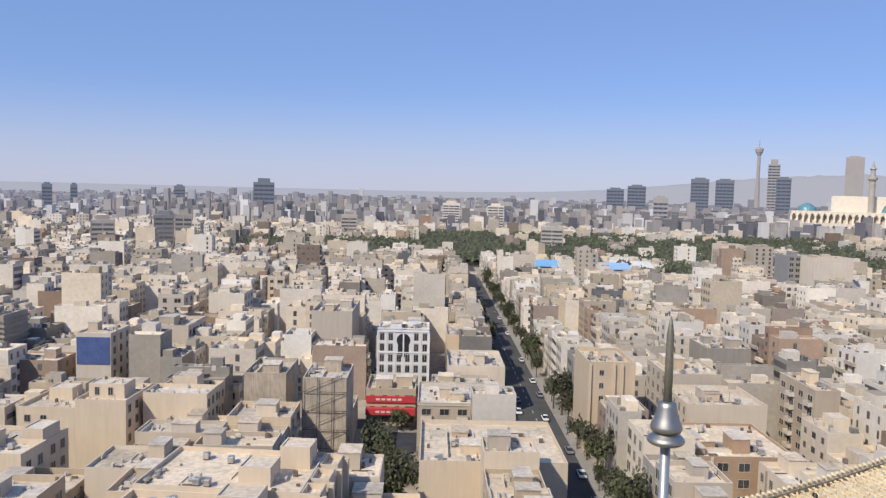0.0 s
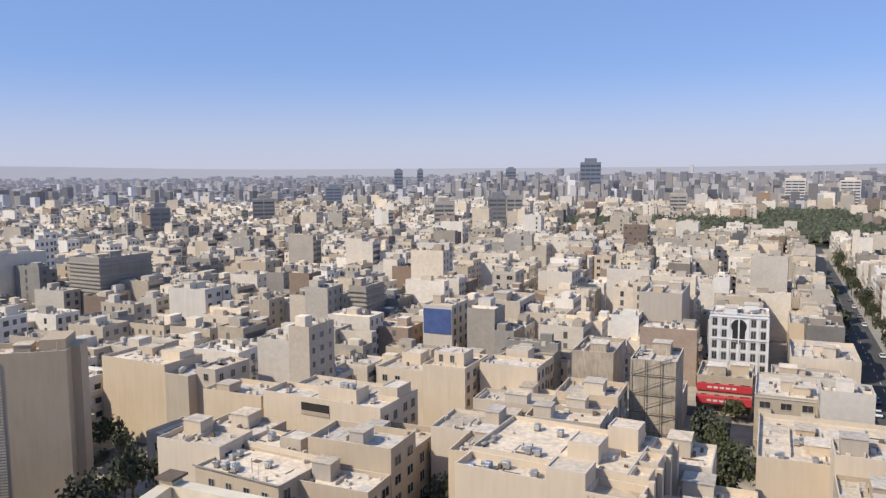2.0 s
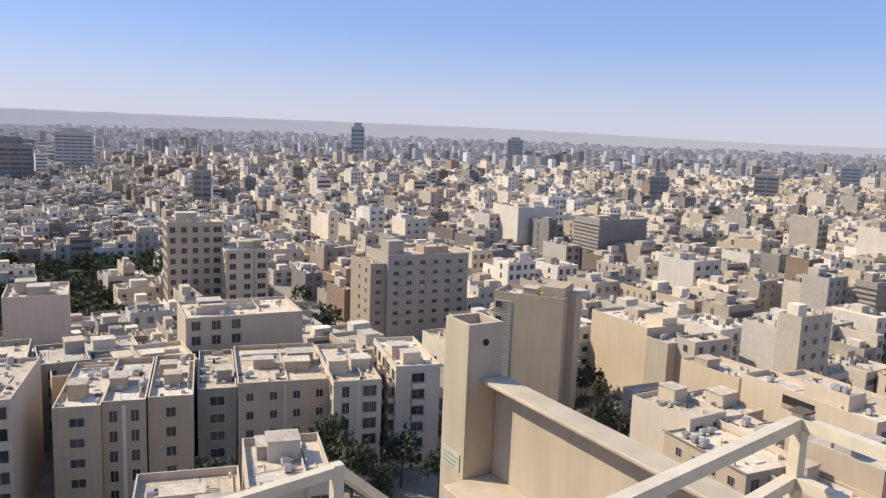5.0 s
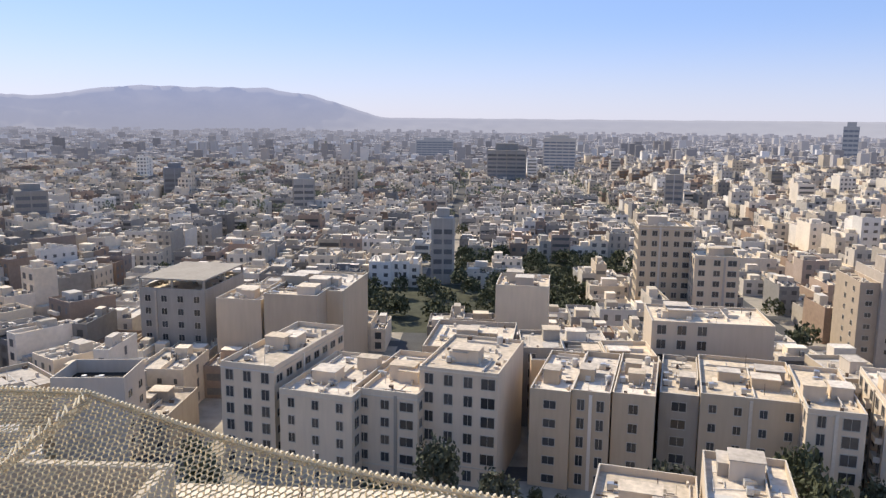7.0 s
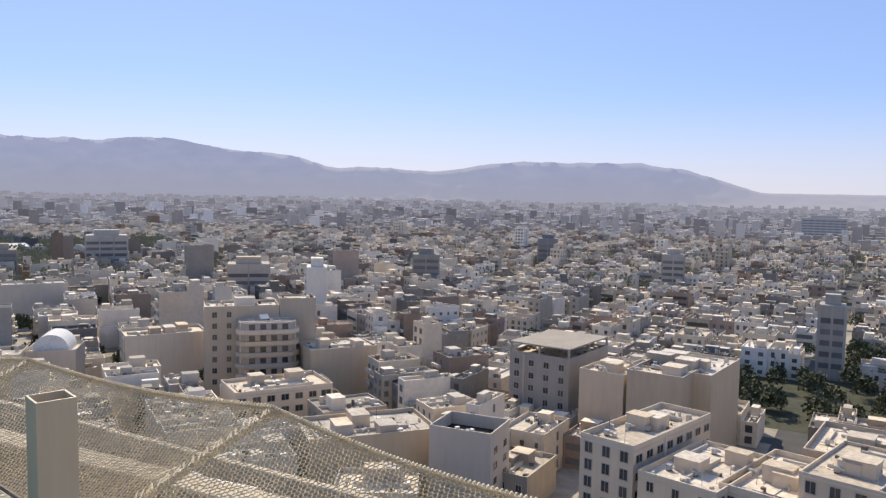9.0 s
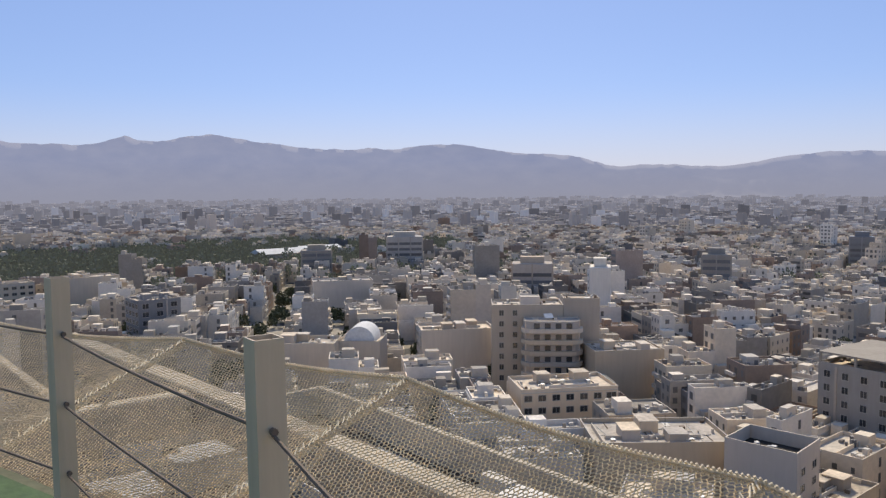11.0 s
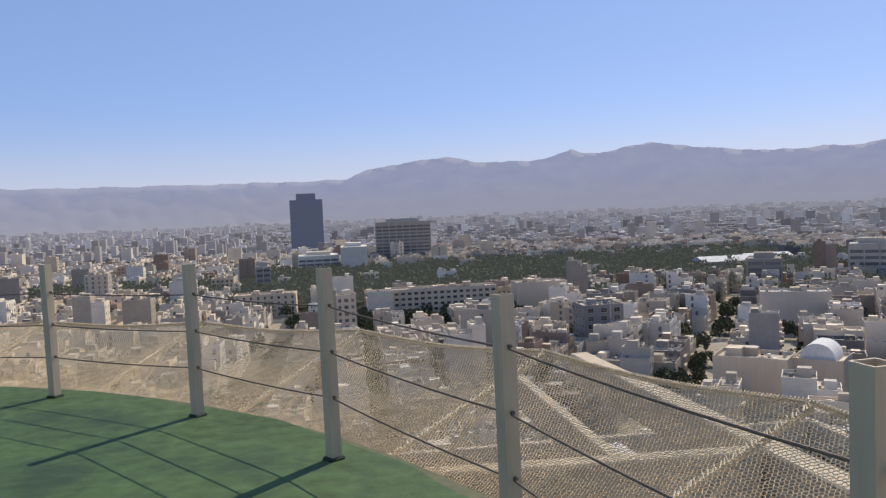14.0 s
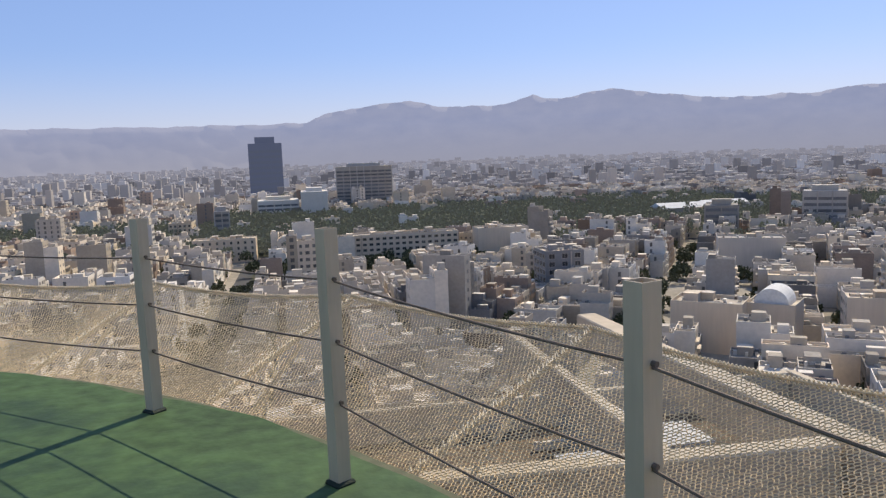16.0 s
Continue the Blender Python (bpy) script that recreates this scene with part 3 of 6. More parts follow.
def house(x, y, w, d, h, rot=0.0, style="win", seed=0, near=True, label=""):
    rnd = random.Random(seed * 77 + int(x * 3) + int(y * 7))
    wall, text, sides = STYLE[style]
    root = new("apartment_house")
    root.matrix_basis = pose(x, y, 0, 0, 0, rot)
    tagged(root, label or text, "building", "houses of the city")
    v, f, k = shell_data(w, d, h, 2.6 if style == "pit" else rnd.choice((0.6, 0.9, 0.9, 1.1)))
    under("wall", obj_from("wall", v, [q for q, n in zip(f, k) if n == 0], [wall]), root)
    under("coping", obj_from("coping", [(a, b, c + 0.004) for a, b, c in v], [q for q, n in zip(f, k) if n == 1], [PARAPET]), root)
    # the dark of a pit roof is painted: near-black instead of roofing
    under("roof", obj_from("roof", [(a, b, c + 0.004) for a, b, c in v], [q for q, n in zip(f, k) if n == 2], [DARKVOID if style == "pit" else ROOF]), root)
    floors = max(2, round(h / 3.2))
    step = h / floors
    face = {0: rot - 90, 1: rot, 2: rot + 90, 3: rot + 180}
    sides = [q for q in sides if math.cos(radians(face[q]) - math.atan2(-y, -x)) > 0.12]
    for side in sides:
        span = w if side in (0, 2) else d
        cols = max(1, int(span / rnd.uniform(2.9, 4.3)))
        if style == "winhalf":
            cols = max(1, cols // 2)
        ww = rnd.choice((1.2, 1.5, 1.8, 2.1)) if style != "brown" else 0.9
        high_one = rnd.choice((1.4, 1.6, 1.9))
        wide = rnd.random() < 0.4
        for j in range(1 if not near else 0, floors):
            for i in range(cols):
                off = (i + 0.5) / cols * span - span / 2
                if style == "winhalf":
                    off = off / 2 - span / 4
                if style in ("balc", "balcst") and i % 2 == 0 and j > 0:
                    under("balcony", BALC, root, turned(side, off, j * step + 0.1, w, d))
                tall = 1.9 if (style in ("glass", "dark")) else 0.9 if style == "brown" else high_one
                wide_one = 2.4 if (wide and i == cols - 1) or style in ("glass", "dark") else ww
                under("window", window_mesh(wide_one, tall, "grid" if wide_one > 2 else "plain"), root, turned(side, off, j * step + 0.95, w, d))
        if near and rnd.random() < 0.55 and cols > 1 and style not in ("brown", "glass"):
            off = (rnd.randint(1, cols - 1)) / cols * span - span / 2
            if style == "winhalf":
                off = off / 2 - span / 4
            part("pilaster", boxed(-0.28, -0.22, 0, 0.28, -0.003, h + 0.4), rnd.choice((PARAPET, BROWN, GREY, WHITE)), root, m=turned(side, off, 0, w, d))
        if near and style in ("win", "win5", "balc", "palewin"):
            for z in (h - 0.1, step):
                bm = bmesh.new()
                if side == 0:
                    box(bm, -w / 2, -d / 2 - 0.14, z, w / 2, -d / 2 - 0.003, z + 0.22)
                elif side == 1:
                    box(bm, w / 2 + 0.003, -d / 2, z, w / 2 + 0.14, d / 2, z + 0.22)
                elif side == 2:
                    box(bm, -w / 2, d / 2 + 0.003, z, w / 2, d / 2 + 0.14, z + 0.22)
                else:
                    box(bm, -w / 2 - 0.14, -d / 2, z, -w / 2 - 0.003, d / 2, z + 0.22)
                part("cornice", bm, PARAPET, root)
    special(style, root, w, d, h, floors)
    if style not in ("pit", "arched", "frame"):
        rooftop(root, w, d, h, rnd, near, wall)
    FOOT.append((x, y, max(w, d) / 2 + 1.0, w / 2, d / 2, rot))
    m = pose(x, y, 0, 0, 0, rot)
    if style != "pit":
        ROOFS.append((m, w, d, h))
    if near:
        for _ in range(rnd.randint(2, 4) + (5 if w * d > 500 else 0)):
            if len(COOLERS) < 270:
                COOLERS.append(m @ pose(rnd.uniform(-0.4, 0.4) * w, rnd.uniform(-0.42, 0.1) * d, h + 0.004, 0, 0, rnd.choice((0, 90, 12))))
        if rnd.random() < 0.6:
            TANKS.append(m @ pose(rnd.uniform(-0.4, 0.4) * w, rnd.uniform(0.2, 0.42) * d, h + 0.004))
    return root


def clear(x, y, r):
    for a, b, c, *_ in FOOT:
        if (a - x) ** 2 + (b - y) ** 2 < (c + r) ** 2 * 0.72:
            return False
    return True


house(-5.9, 232.1, 14.9, 14.0, 22, 0, "classic", 0)
house(-30.4, 266.5, 13.3, 26.0, 22, 0, "blank", 1)
house(45.6, 194.2, 11.2, 18.0, 22, 0, "rib", 2)
house(-79.4, 247.1, 14.3, 18.0, 19, 0, "street", 3)
house(-82.4, 328.0, 14.6, 16.0, 19, 0, "street", 4)
house(-98.3, 305.7, 9.8, 12.0, 20, 0, "win", 5)
house(-71.9, 374.7, 8.0, 12.0, 20, 0, "win", 6)
house(19.0, 433.8, 17.2, 14.0, 17, 0, "blank", 7)
house(15.1, 271.1, 15.2, 22.0, 14, 0, "street", 8)
house(16.6, 321.1, 14.1, 20.0, 14, 0, "street", 9)
house(15.1, 228.3, 16.1, 22.0, 13, 0, "street", 10)
house(9.7, 190.5, 21.1, 20.0, 13, 0, "balc", 11)
house(14.1, 156.6, 27.8, 26.0, 12, 0, "flat", 12)
house(70.0, 184.4, 18.5, 18.0, 15, 0, "street", 13)
house(70.1, 206.9, 14.5, 18.0, 17, 0, "street", 14)
house(92.6, 241.0, 13.4, 16.0, 17, 0, "grey", 15)
house(92.4, 183.3, 5.8, 18.0, 19, 0, "balcst", 16)
house(229.2, 442.1, 22.4, 18.0, 30, 0, "blank", 17)
house(218.4, 458.6, 14.9, 18.0, 30, 0, "glass", 18)
house(225.4, 580.1, 18.6, 14.0, 28, 0, "blank", 19)
house(240.1, 557.7, 14.2, 14.0, 28, 0, "win", 20)
house(-35.3, 183.3, 9.5, 16.0, 20, 0, "rough", 21)
house(-20.9, 176.0, 9.6, 14.0, 21, 0, "rough", 22)
house(-8.3, 214.0, 13.2, 16.0, 9, 0, "red", 23)
house(-22.5, 197.5, 11.0, 15.0, 7.5, 0, "flat", 93)
house(10.5, 209.0, 16.0, 14.0, 11, 0, "balcst", 94)
house(-51.8, 563.3, 15.0, 14.0, 24, 0, "arch", 24)
house(60.4, 157.9, 24.9, 22.0, 13, 0, "brick", 25)
house(-93.5, 227.4, 9.9, 14.0, 20, 0, "blue", 32)
house(-189.8, 224.6, 16.4, 14.0, 20, 0, "white", 34)
house(-219.1, 301.8, 14.0, 14.0, 20, 0, "street", 35)
house(-129.9, 241.6, 6.8, 14.0, 22, 0, "slat", 36)
house(-79.6, 316.8, 14.2, 15.0, 20, 0, "white", 38)
house(-137.7, 1.3, 22.0, 14.2, 20.5, -14, "win5", 39)
house(-145.0, -35.9, 30.0, 10.9, 19, -14, "palewin", 40)
house(-137.0, -23.2, 24.0, 13.8, 16, -14, "palewin", 41)
house(-138.3, -11.2, 24.0, 12.0, 16, -14, "palewin", 42)
house(-138.8, 17.4, 24.0, 7.0, 17, -14, "brownst", 43)
house(-138.1, 24.3, 24.0, 6.6, 17, -14, "brownst", 44)
house(-137.2, 31.4, 24.0, 7.1, 17, -14, "brownst", 45)
house(-141.3, 40.1, 24.0, 6.6, 16, -14, "grey", 46)
house(-137.4, 51.1, 24.0, 16.3, 17, -14, "brownst", 47)
house(-129.6, 61.7, 24.0, 8.6, 18, -14, "palewin", 48)
house(-165.5, 51.5, 16.0, 24.7, 22, -6, "winhalf", 49)
house(-242.7, 59.3, 14.0, 16.4, 32, -6, "win", 51)
house(-231.5, 71.9, 14.0, 12.8, 25, -6, "win", 52)
house(-198.3, 13.5, 16.0, 13.4, 22, -6, "blank", 53)
house(-300.1, 231.3, 25.0, 21.0, 28, -6, "slab", 54)
house(-245.5, 237.0, 18.0, 24.8, 28, -6, "slat", 55)
house(-193.7, -39.7, 24.0, 19.5, 22, -6, "winhalf", 56)
house(-198.1, -74.7, 24.0, 17.7, 20, -6, "frame", 57)
house(-186.3, -55.1, 18.0, 11.5, 20, -6, "blank", 58)
house(-94.2, 24.0, 18.0, 13.4, 14, -14, "flat", 61)
house(-94.4, 37.2, 16.0, 10.9, 17, -14, "flat", 62)
house(-161.4, 0.6, 22.0, 18.0, 17, -6, "flat", 63)
house(-128.2, 73.7, 20.0, 8.5, 19, -14, "balc", 64)
house(-184.4, -41.6, 20.0, 13.1, 22, -6, "blank", 65)
house(-56.7, -457.7, 65.4, 16.0, 16, 0, "win", 74)
house(-113.5, -443.7, 30.2, 16.0, 18, 0, "blank", 75)
house(-105.7, -315.3, 16.9, 16.0, 20, 0, "dark", 76)
house(153.7, -531.2, 24.5, 16.0, 14, 0, "win", 81)
house(49.7, -498.8, 38.0, 16.0, 14, 0, "win", 82)
house(93.2, -618.0, 17.0, 14.0, 16, 0, "win", 83)
house(198.4, -531.6, 23.9, 20.0, 13, 0, "win", 84)
house(-126.0, 103.5, 15.0, 9.5, 29.0, 36, "slatside", 90)


house(-165.2, -195.4, 24.4, 14.0, 17, 149, "street", 66, label="beige house with a broad blank front wall")
house(-209.0, -337.0, 30.0, 15.0, 17.5, 153, "blank", 72)
house(-121.5, -218.5, 21.0, 14.0, 14.5, 139, "blank", 67, label="house with a bright flat roof over plain beige walls")
house(-139.6, -212.6, 14.0, 14.0, 14, 135, "arched", 79)
house(-128.4, -90.5, 26.7, 16.0, 14, 141, "blank", 71, label="beige house with a broad white walled roof terrace")
house(-141.5, -126.7, 24.0, 14.0, 15, 149, "win", 68)
house(-185.0, -141.8, 20.8, 14.0, 16, 147, "winhalf", 73)
house(-133.2, -68.3, 12.9, 11.0, 15, 96, "pit", 59)
house(-112.0, -76.0, 15.0, 12.0, 10, 120, "flat", 91)


# ---- houses of several blocks, built piece by piece ----
def massed(x, y, rot, wall, label, blocks, openings=(), seed=1, coolers=3):
    """A house of blocks (x0, y0, x1, y1, roof height, parapet) in its own frame; openings: (block, side, columns, first floor, width, height, from, to)."""
    rnd = random.Random(seed)
    root = tagged(new("apartment_house"), label, "building", "houses of the city")
    root.matrix_basis = pose(x, y, 0, 0, 0, rot)
    far_out = 0
    for x0, y0, x1, y1, h, para in blocks:
        at_place = pose((x0 + x1) / 2, (y0 + y1) / 2, 0)
        w, d = x1 - x0 - 0.01, y1 - y0 - 0.01
        v, f, k = shell_data(w, d, h, para)
        under("wall", obj_from("wall", v, [q for q, n in zip(f, k) if n == 0], [wall]), root, at_place)
        under("coping", obj_from("coping", [(a, b, c + 0.004) for a, b, c in v], [q for q, n in zip(f, k) if n == 1], [PARAPET]), root, at_place)
        under("roof", obj_from("roof", [(a, b, c + 0.004) for a, b, c in v], [q for q, n in zip(f, k) if n == 2], [ROOF]), root, at_place)
        far_out = max(far_out, abs(x0), abs(y0), abs(x1), abs(y1))
        if w * d > 40:
            ROOFS.append((pose(x, y, 0, 0, 0, rot) @ at_place, w, d, h))
            for _ in range(coolers):
                if len(COOLERS) < 290:
                    COOLERS.append(pose(x, y, 0, 0, 0, rot) @ at_place @ pose(rnd.uniform(-0.38, 0.38) * w, rnd.uniform(-0.38, 0.3) * d, h + 0.004, 0, 0, rnd.choice((0, 90, 8))))
    for b, side, cols, first, ww, wh, lo, hi in openings:
        x0, y0, x1, y1, h, para = blocks[b]
        w, d = x1 - x0, y1 - y0
        span = w if side in (0, 2) else d
        floors = max(1, round(h / 3.2))
        for j in range(first, floors):
            for i in range(cols):
                off = (lo + (hi - lo) * (i + 0.5) / cols - 0.5) * span
                under("window", window_mesh(ww, wh, "plain"), root, pose((x0 + x1) / 2, (y0 + y1) / 2, 0) @ turned(side, off, j * h / floors + 0.9, w, d))
    FOOT.append((x, y, far_out + 1.0, far_out, far_out, rot))
    return root


def prism(pts, z0, z1):
    """An upright prism over a closed outline."""
    n = len(pts)
    v = [(a, b, z0) for a, b in pts] + [(a, b, z1) for a, b in pts]
    return v, [(k, (k + 1) % n, n + (k + 1) % n, n + k) for k in range(n)] + [tuple(range(n, 2 * n)), tuple(range(n - 1, -1, -1))]


# broad house with a front terrace, stair heads, ribbed side and hanging wires
big = massed(-25.5, 112.5, -5, PALEWALL, "broad beige apartment house with a cluttered stepped roof and stained wall",
             [(-13.2, -10.9, 0.6, -5.4, 19.6, 1.1), (0.6, -10.9, 6.2, -6.2, 22.4, 0.25), (6.2, -10.9, 13.2, -5.4, 19.2, 1.0), (-13.2, -5.38, 10.4, 10.9, 20.7, 0.7),
              (0.8, -2.4, 5.4, 2.6, 23.3, 0.2), (4.6, 5.0, 9.2, 9.4, 23.9, 0.2), (10.42, -5.38, 13.2, -1.4, 20.4, 0.9), (10.42, 0.2, 13.2, 4.6, 20.4, 0.9), (10.42, 6.0, 13.2, 10.9, 20.4, 0.9)],
             [(6, 1, 1, 0, 1.2, 1.6, 0, 1), (7, 1, 1, 0, 1.2, 1.6, 0, 1), (8, 1, 1, 0, 1.2, 1.6, 0, 1)], 3, 5)
for x0, y0, y1 in ((13.2, -10.4, -9.6), (13.2, -5.6, -4.8), (13.2, -0.6, 0.2), (13.2, 5.0, 5.8), (13.2, 10.0, 10.8)):
    part("rib", boxed(x0 + 0.003, y0, 0, x0 + 0.85, y1, 20.9, bevel=0.04), PALEWALL, big)
for x0, bow in ((6.6, 0.5), (7.4, 0.9), (9.2, 0.4)):
    part("wire", sweep(bmesh.new(), [(x0 + bow * math.sin(k * 0.55), -10.96 - 0.05 * math.sin(k), 19.8 - k * 1.15) for k in range(10)], 0.045, 5), CABLE, big, "dark loose wire hanging on the wall")
rnd = random.Random(41)
for k in range(9):
    part("sack", lathe([(0.05, 0), (0.42, 0.06), (0.46, 0.22), (0.3, 0.38), (0.05, 0.42)], 8), PAVE, big, "pale rubble sack", pose(-12.3 + rnd.uniform(-0.4, 0.9), -3.2 + k * 0.6, 20.71 + 0.3 * (k % 3 == 0), 0, 0, k * 40))

# long blank house; a flat dark panel paints its shaded loggia under the stair head
long_one = massed(-78.3, 138.0, -4, PALEWALL, "pale house with a long blank wall and a dark loggia",
                  [(-14.0, -9.0, 14.0, -1.5, 17.2, 1.0), (-14.0, -1.48, 12.0, 9.0, 16.2, 0.8), (-2.0, -6.5, 7.0, -2.0, 19.9, 0.25), (8.0, 1.0, 11.8, 6.5, 19.0, 0.2)],
                  [(0, 1, 2, 0, 1.3, 1.7, 0.05, 0.95), (1, 1, 3, 0, 1.3, 1.7, 0.05, 0.95)], 5, 4)
part("loggia", boxed(-4.4, -9.06, 14.6, 2.4, -9.003, 17.1, bevel=0.02), DARKVOID, long_one, "dark panel standing in for the loggia's shaded opening")
part("loggia_rail", boxed(-4.4, -9.12, 14.6, 2.4, -9.064, 15.5, bevel=0.01), BROWN, long_one)

# lower house with a crowded roof and shaded balconies
low_one = massed(-75.6, 109.0, -6, CREAM, "house with a crowded rubble-strewn roof and shaded balconies",
                 [(-9.0, -9.0, 9.0, 2.2, 13.6, 0.5), (-9.0, 2.22, 9.0, 9.0, 14.2, 0.7), (-1.2, 3.2, 3.4, 7.4, 16.4, 0.2)],
                 [(0, 1, 3, 0, 1.6, 1.9, 0, 1), (1, 1, 2, 0, 1.5, 1.7, 0, 1), (0, 0, 4, 0, 1.2, 1.4, 0.1, 0.95)], 7, 7)
for j in range(1, 4):
    for y in (-6.6, -1.4, 5.0):
        under("balcony", BALC, low_one, pose(9.0, y, j * 3.4 + 0.1, 0, 0, 90))
part("eave", boxed(-9.3, -9.3, 14.1, 9.3, -9.003, 14.3, bevel=0.02), GREY, low_one)

# house with a stepped blank wall
massed(-127.5, 139.5, -4, CREAM, "beige house with a stepped blank side wall and lower wing",
       [(-15.5, -4.6, 5.0, 7.0, 18.7, 0.8), (5.02, -4.6, 12.0, 7.0, 17.0, 0.7), (12.02, -2.0, 17.5, 9.0, 18.6, 0.6), (-1.5, 0.5, 4.4, 5.0, 21.0, 0.2), (-11.0, 2.0, -6.0, 6.0, 20.6, 0.2)],
       [(2, 0, 1, 1, 1.2, 1.5, 0, 1), (2, 1, 3, 1, 1.2, 1.5, 0, 1)], 9, 4)

massed(-103.0, 122.0, -4, CREAM, "low house with a walled roof behind a dark garden",
       [(-9.0, -5.0, 9.0, 5.0, 10.2, 0.9), (4.0, 0.5, 8.5, 4.5, 12.6, 0.2)], [(0, 0, 4, 1, 1.3, 1.4, 0.05, 0.95)], 10, 3)

# broad tan block with a stepped end and stair heads
tan = massed(-210.6, 119.1, -6, BROWN, "broad tan apartment block with rows of small windows and stair heads",
             [(-10.0, -11.0, 10.0, 16.0, 24.6, 1.0), (-10.0, -16.0, 8.6, -11.02, 22.0, 0.9), (-3.0, -8.5, 3.5, -3.5, 28.6, 0.25), (-2.0, 3.0, 4.5, 11.5, 26.8, 0.2)],
             [(0, 1, 6, 1, 1.6, 1.2, 0.02, 0.98), (1, 1, 1, 1, 1.6, 1.2, 0, 1), (1, 0, 2, 1, 1.2, 1.3, 0.3, 0.95)], 17, 4)
for j in range(2, 8):
    for k in (-6.4, 2.6, 11.4):
        part("planter_ledge", boxed(10.003, k - 1.5, j * 3.08 + 0.35, 10.5, k + 1.5, j * 3.08 + 0.75, bevel=0.03), BROWN, tan)

# two pale houses with windows to the lane
massed(-70.0, 165.5, -2, PALEWALL, "cream house with a stair head and windows to the lane",
       [(-12.0, -7.0, 0.0, 7.0, 16.4, 0.8), (0.02, -7.0, 10.5, 7.0, 18.2, 0.8), (1.0, -3.0, 8.5, 2.5, 21.0, 0.25), (-9.5, 1.0, -4.5, 5.5, 18.8, 0.2)],
       [(1, 1, 4, 0, 1.3, 1.6, 0, 1), (0, 0, 2, 2, 1.2, 1.4, 0.05, 0.6), (2, 0, 2, 5, 0.9, 1.6, 0.05, 0.8)], 11, 4)
massed(-51.5, 172.0, -2, PALEWALL, "pale house with a blank front and barred side windows",
       [(-6.8, -8.0, 6.8, 0.0, 18.2, 0.9), (-6.8, 0.02, 5.6, 8.0, 17.2, 0.8), (-4.0, 1.5, 1.5, 6.0, 20.2, 0.2)],
       [(0, 1, 3, 0, 1.2, 1.7, 0, 1), (1, 1, 3, 0, 1.2, 1.7, 0, 1)], 13, 4)

# tower with a rounded bay of banded balconies
bay = massed(-171.4, -157.4, 138, CREAM, "tall cream apartment block with a rounded bay of banded balconies",
             [(-18.0, 4.0, 3.9, 17.0, 27.0, 0.9), (4.0, 4.0, 15.0, 13.0, 29.3, 0.6), (-8.2, -2.6, 8.2, 3.9, 23.6, 0.5), (-9.0, 7.0, -3.0, 13.0, 29.6, 0.3)],
             [(0, 0, 2, 1, 1.3, 1.6, 0.04, 0.42), (0, 3, 3, 1, 1.2, 1.5, 0, 1)], 15, 5)


def rounded(x0, y0, x1, y1, r, out):
    pts = []
    for cx, cy, a0 in ((x1 - r, y0 + r, -90), (x1 - 0.2, y1 - 0.2, 0), (x0 + 0.2, y1 - 0.2, 90), (x0 + r, y0 + r, 180)):
        q = r + out if cy < y1 - 1 else 0.2 + out * 0.1
        pts += [(cx + q * math.cos(radians(a0 + k * 22.5)), cy + q * math.sin(radians(a0 + k * 22.5))) for k in range(5)]
    return pts


for j in range(7):
    z = 0.4 + j * 3.35
    v, f = prism(rounded(-8.6, -3.9, 8.6, 3.8, 3.0, 0.7), z, z + 1.25)
    under("balcony_band", obj_from("balcony_band", v, f, [CREAM]), bay)
    v, f = prism(rounded(-8.6, -3.9, 8.6, 3.8, 3.0, -0.15), z + 1.252, z + 3.348)
    under("set_back_wall", obj_from("set_back_wall", v, f, [BROWN]), bay)
    for k in range(4):
        part("balcony_window", boxed(-5.6 + 3.2 * k, -3.83, z + 1.3, -3.9 + 3.2 * k, -3.753, z + 2.9, bevel=0.01), GLASS, bay)
part("solar_panel", boxed(-1.4, -0.9, -0.06, 1.4, 0.9, 0.0), WHITEROOF, bay, "white tilted panel", pose(-1.0, -0.5, 25.2, 40, 0, 20))


# ---- roof-top units ----
def cooler_thing():
    root = new("air_cooler")
    part("cabinet", boxed(-0.45, -0.45, 0.22, 0.45, 0.45, 1.12, bevel=0.03), STEEL, root)
    bm = bmesh.new()
    for k in range(5):
        z = 0.36 + 0.14 * k
        box(bm, -0.36, -0.475, z, 0.36, -0.452, z + 0.07)
        box(bm, 0.452, -0.36, z, 0.475, 0.36, z + 0.07)
    part("louvre", bm, PLASTIC, root, "slatted side grille")
    part("stand", boxed(-0.40, -0.40, 0, 0.40, 0.40, 0.218, bevel=0.02), CABLE, root, "rusty steel stand")
    part("duct", boxed(-0.22, 0.45, 0.5, 0.22, 1.15, 0.95, bevel=0.02), STEEL, root)
    return tagged(root, "grey metal evaporative air cooler standing on a flat roof", "air cooler", "air coolers on the roofs")


def tank_thing():
    root = new("water_tank")
    part("drum", lathe([(0.02, 0.4), (0.55, 0.4), (0.58, 0.5), (0.58, 1.5), (0.5, 1.62), (0.02, 1.68)], 14), PLASTIC, root)
    bm = bmesh.new()
    for a in (-0.4, 0.3):
        box(bm, a, -0.45, 0, a + 0.1, 0.45, 0.4)
    part("cradle", bm, STEEL, root)
    return tagged(root, "pale upright water tank on a metal cradle on a roof", "water tank", "water tanks on the roofs")


for kind, places in ((cooler_thing, COOLERS), (tank_thing, TANKS)):
    first = kind()
    first.matrix_basis = places[0]
    for m in places[1:]:
        copy_thing(first, m)

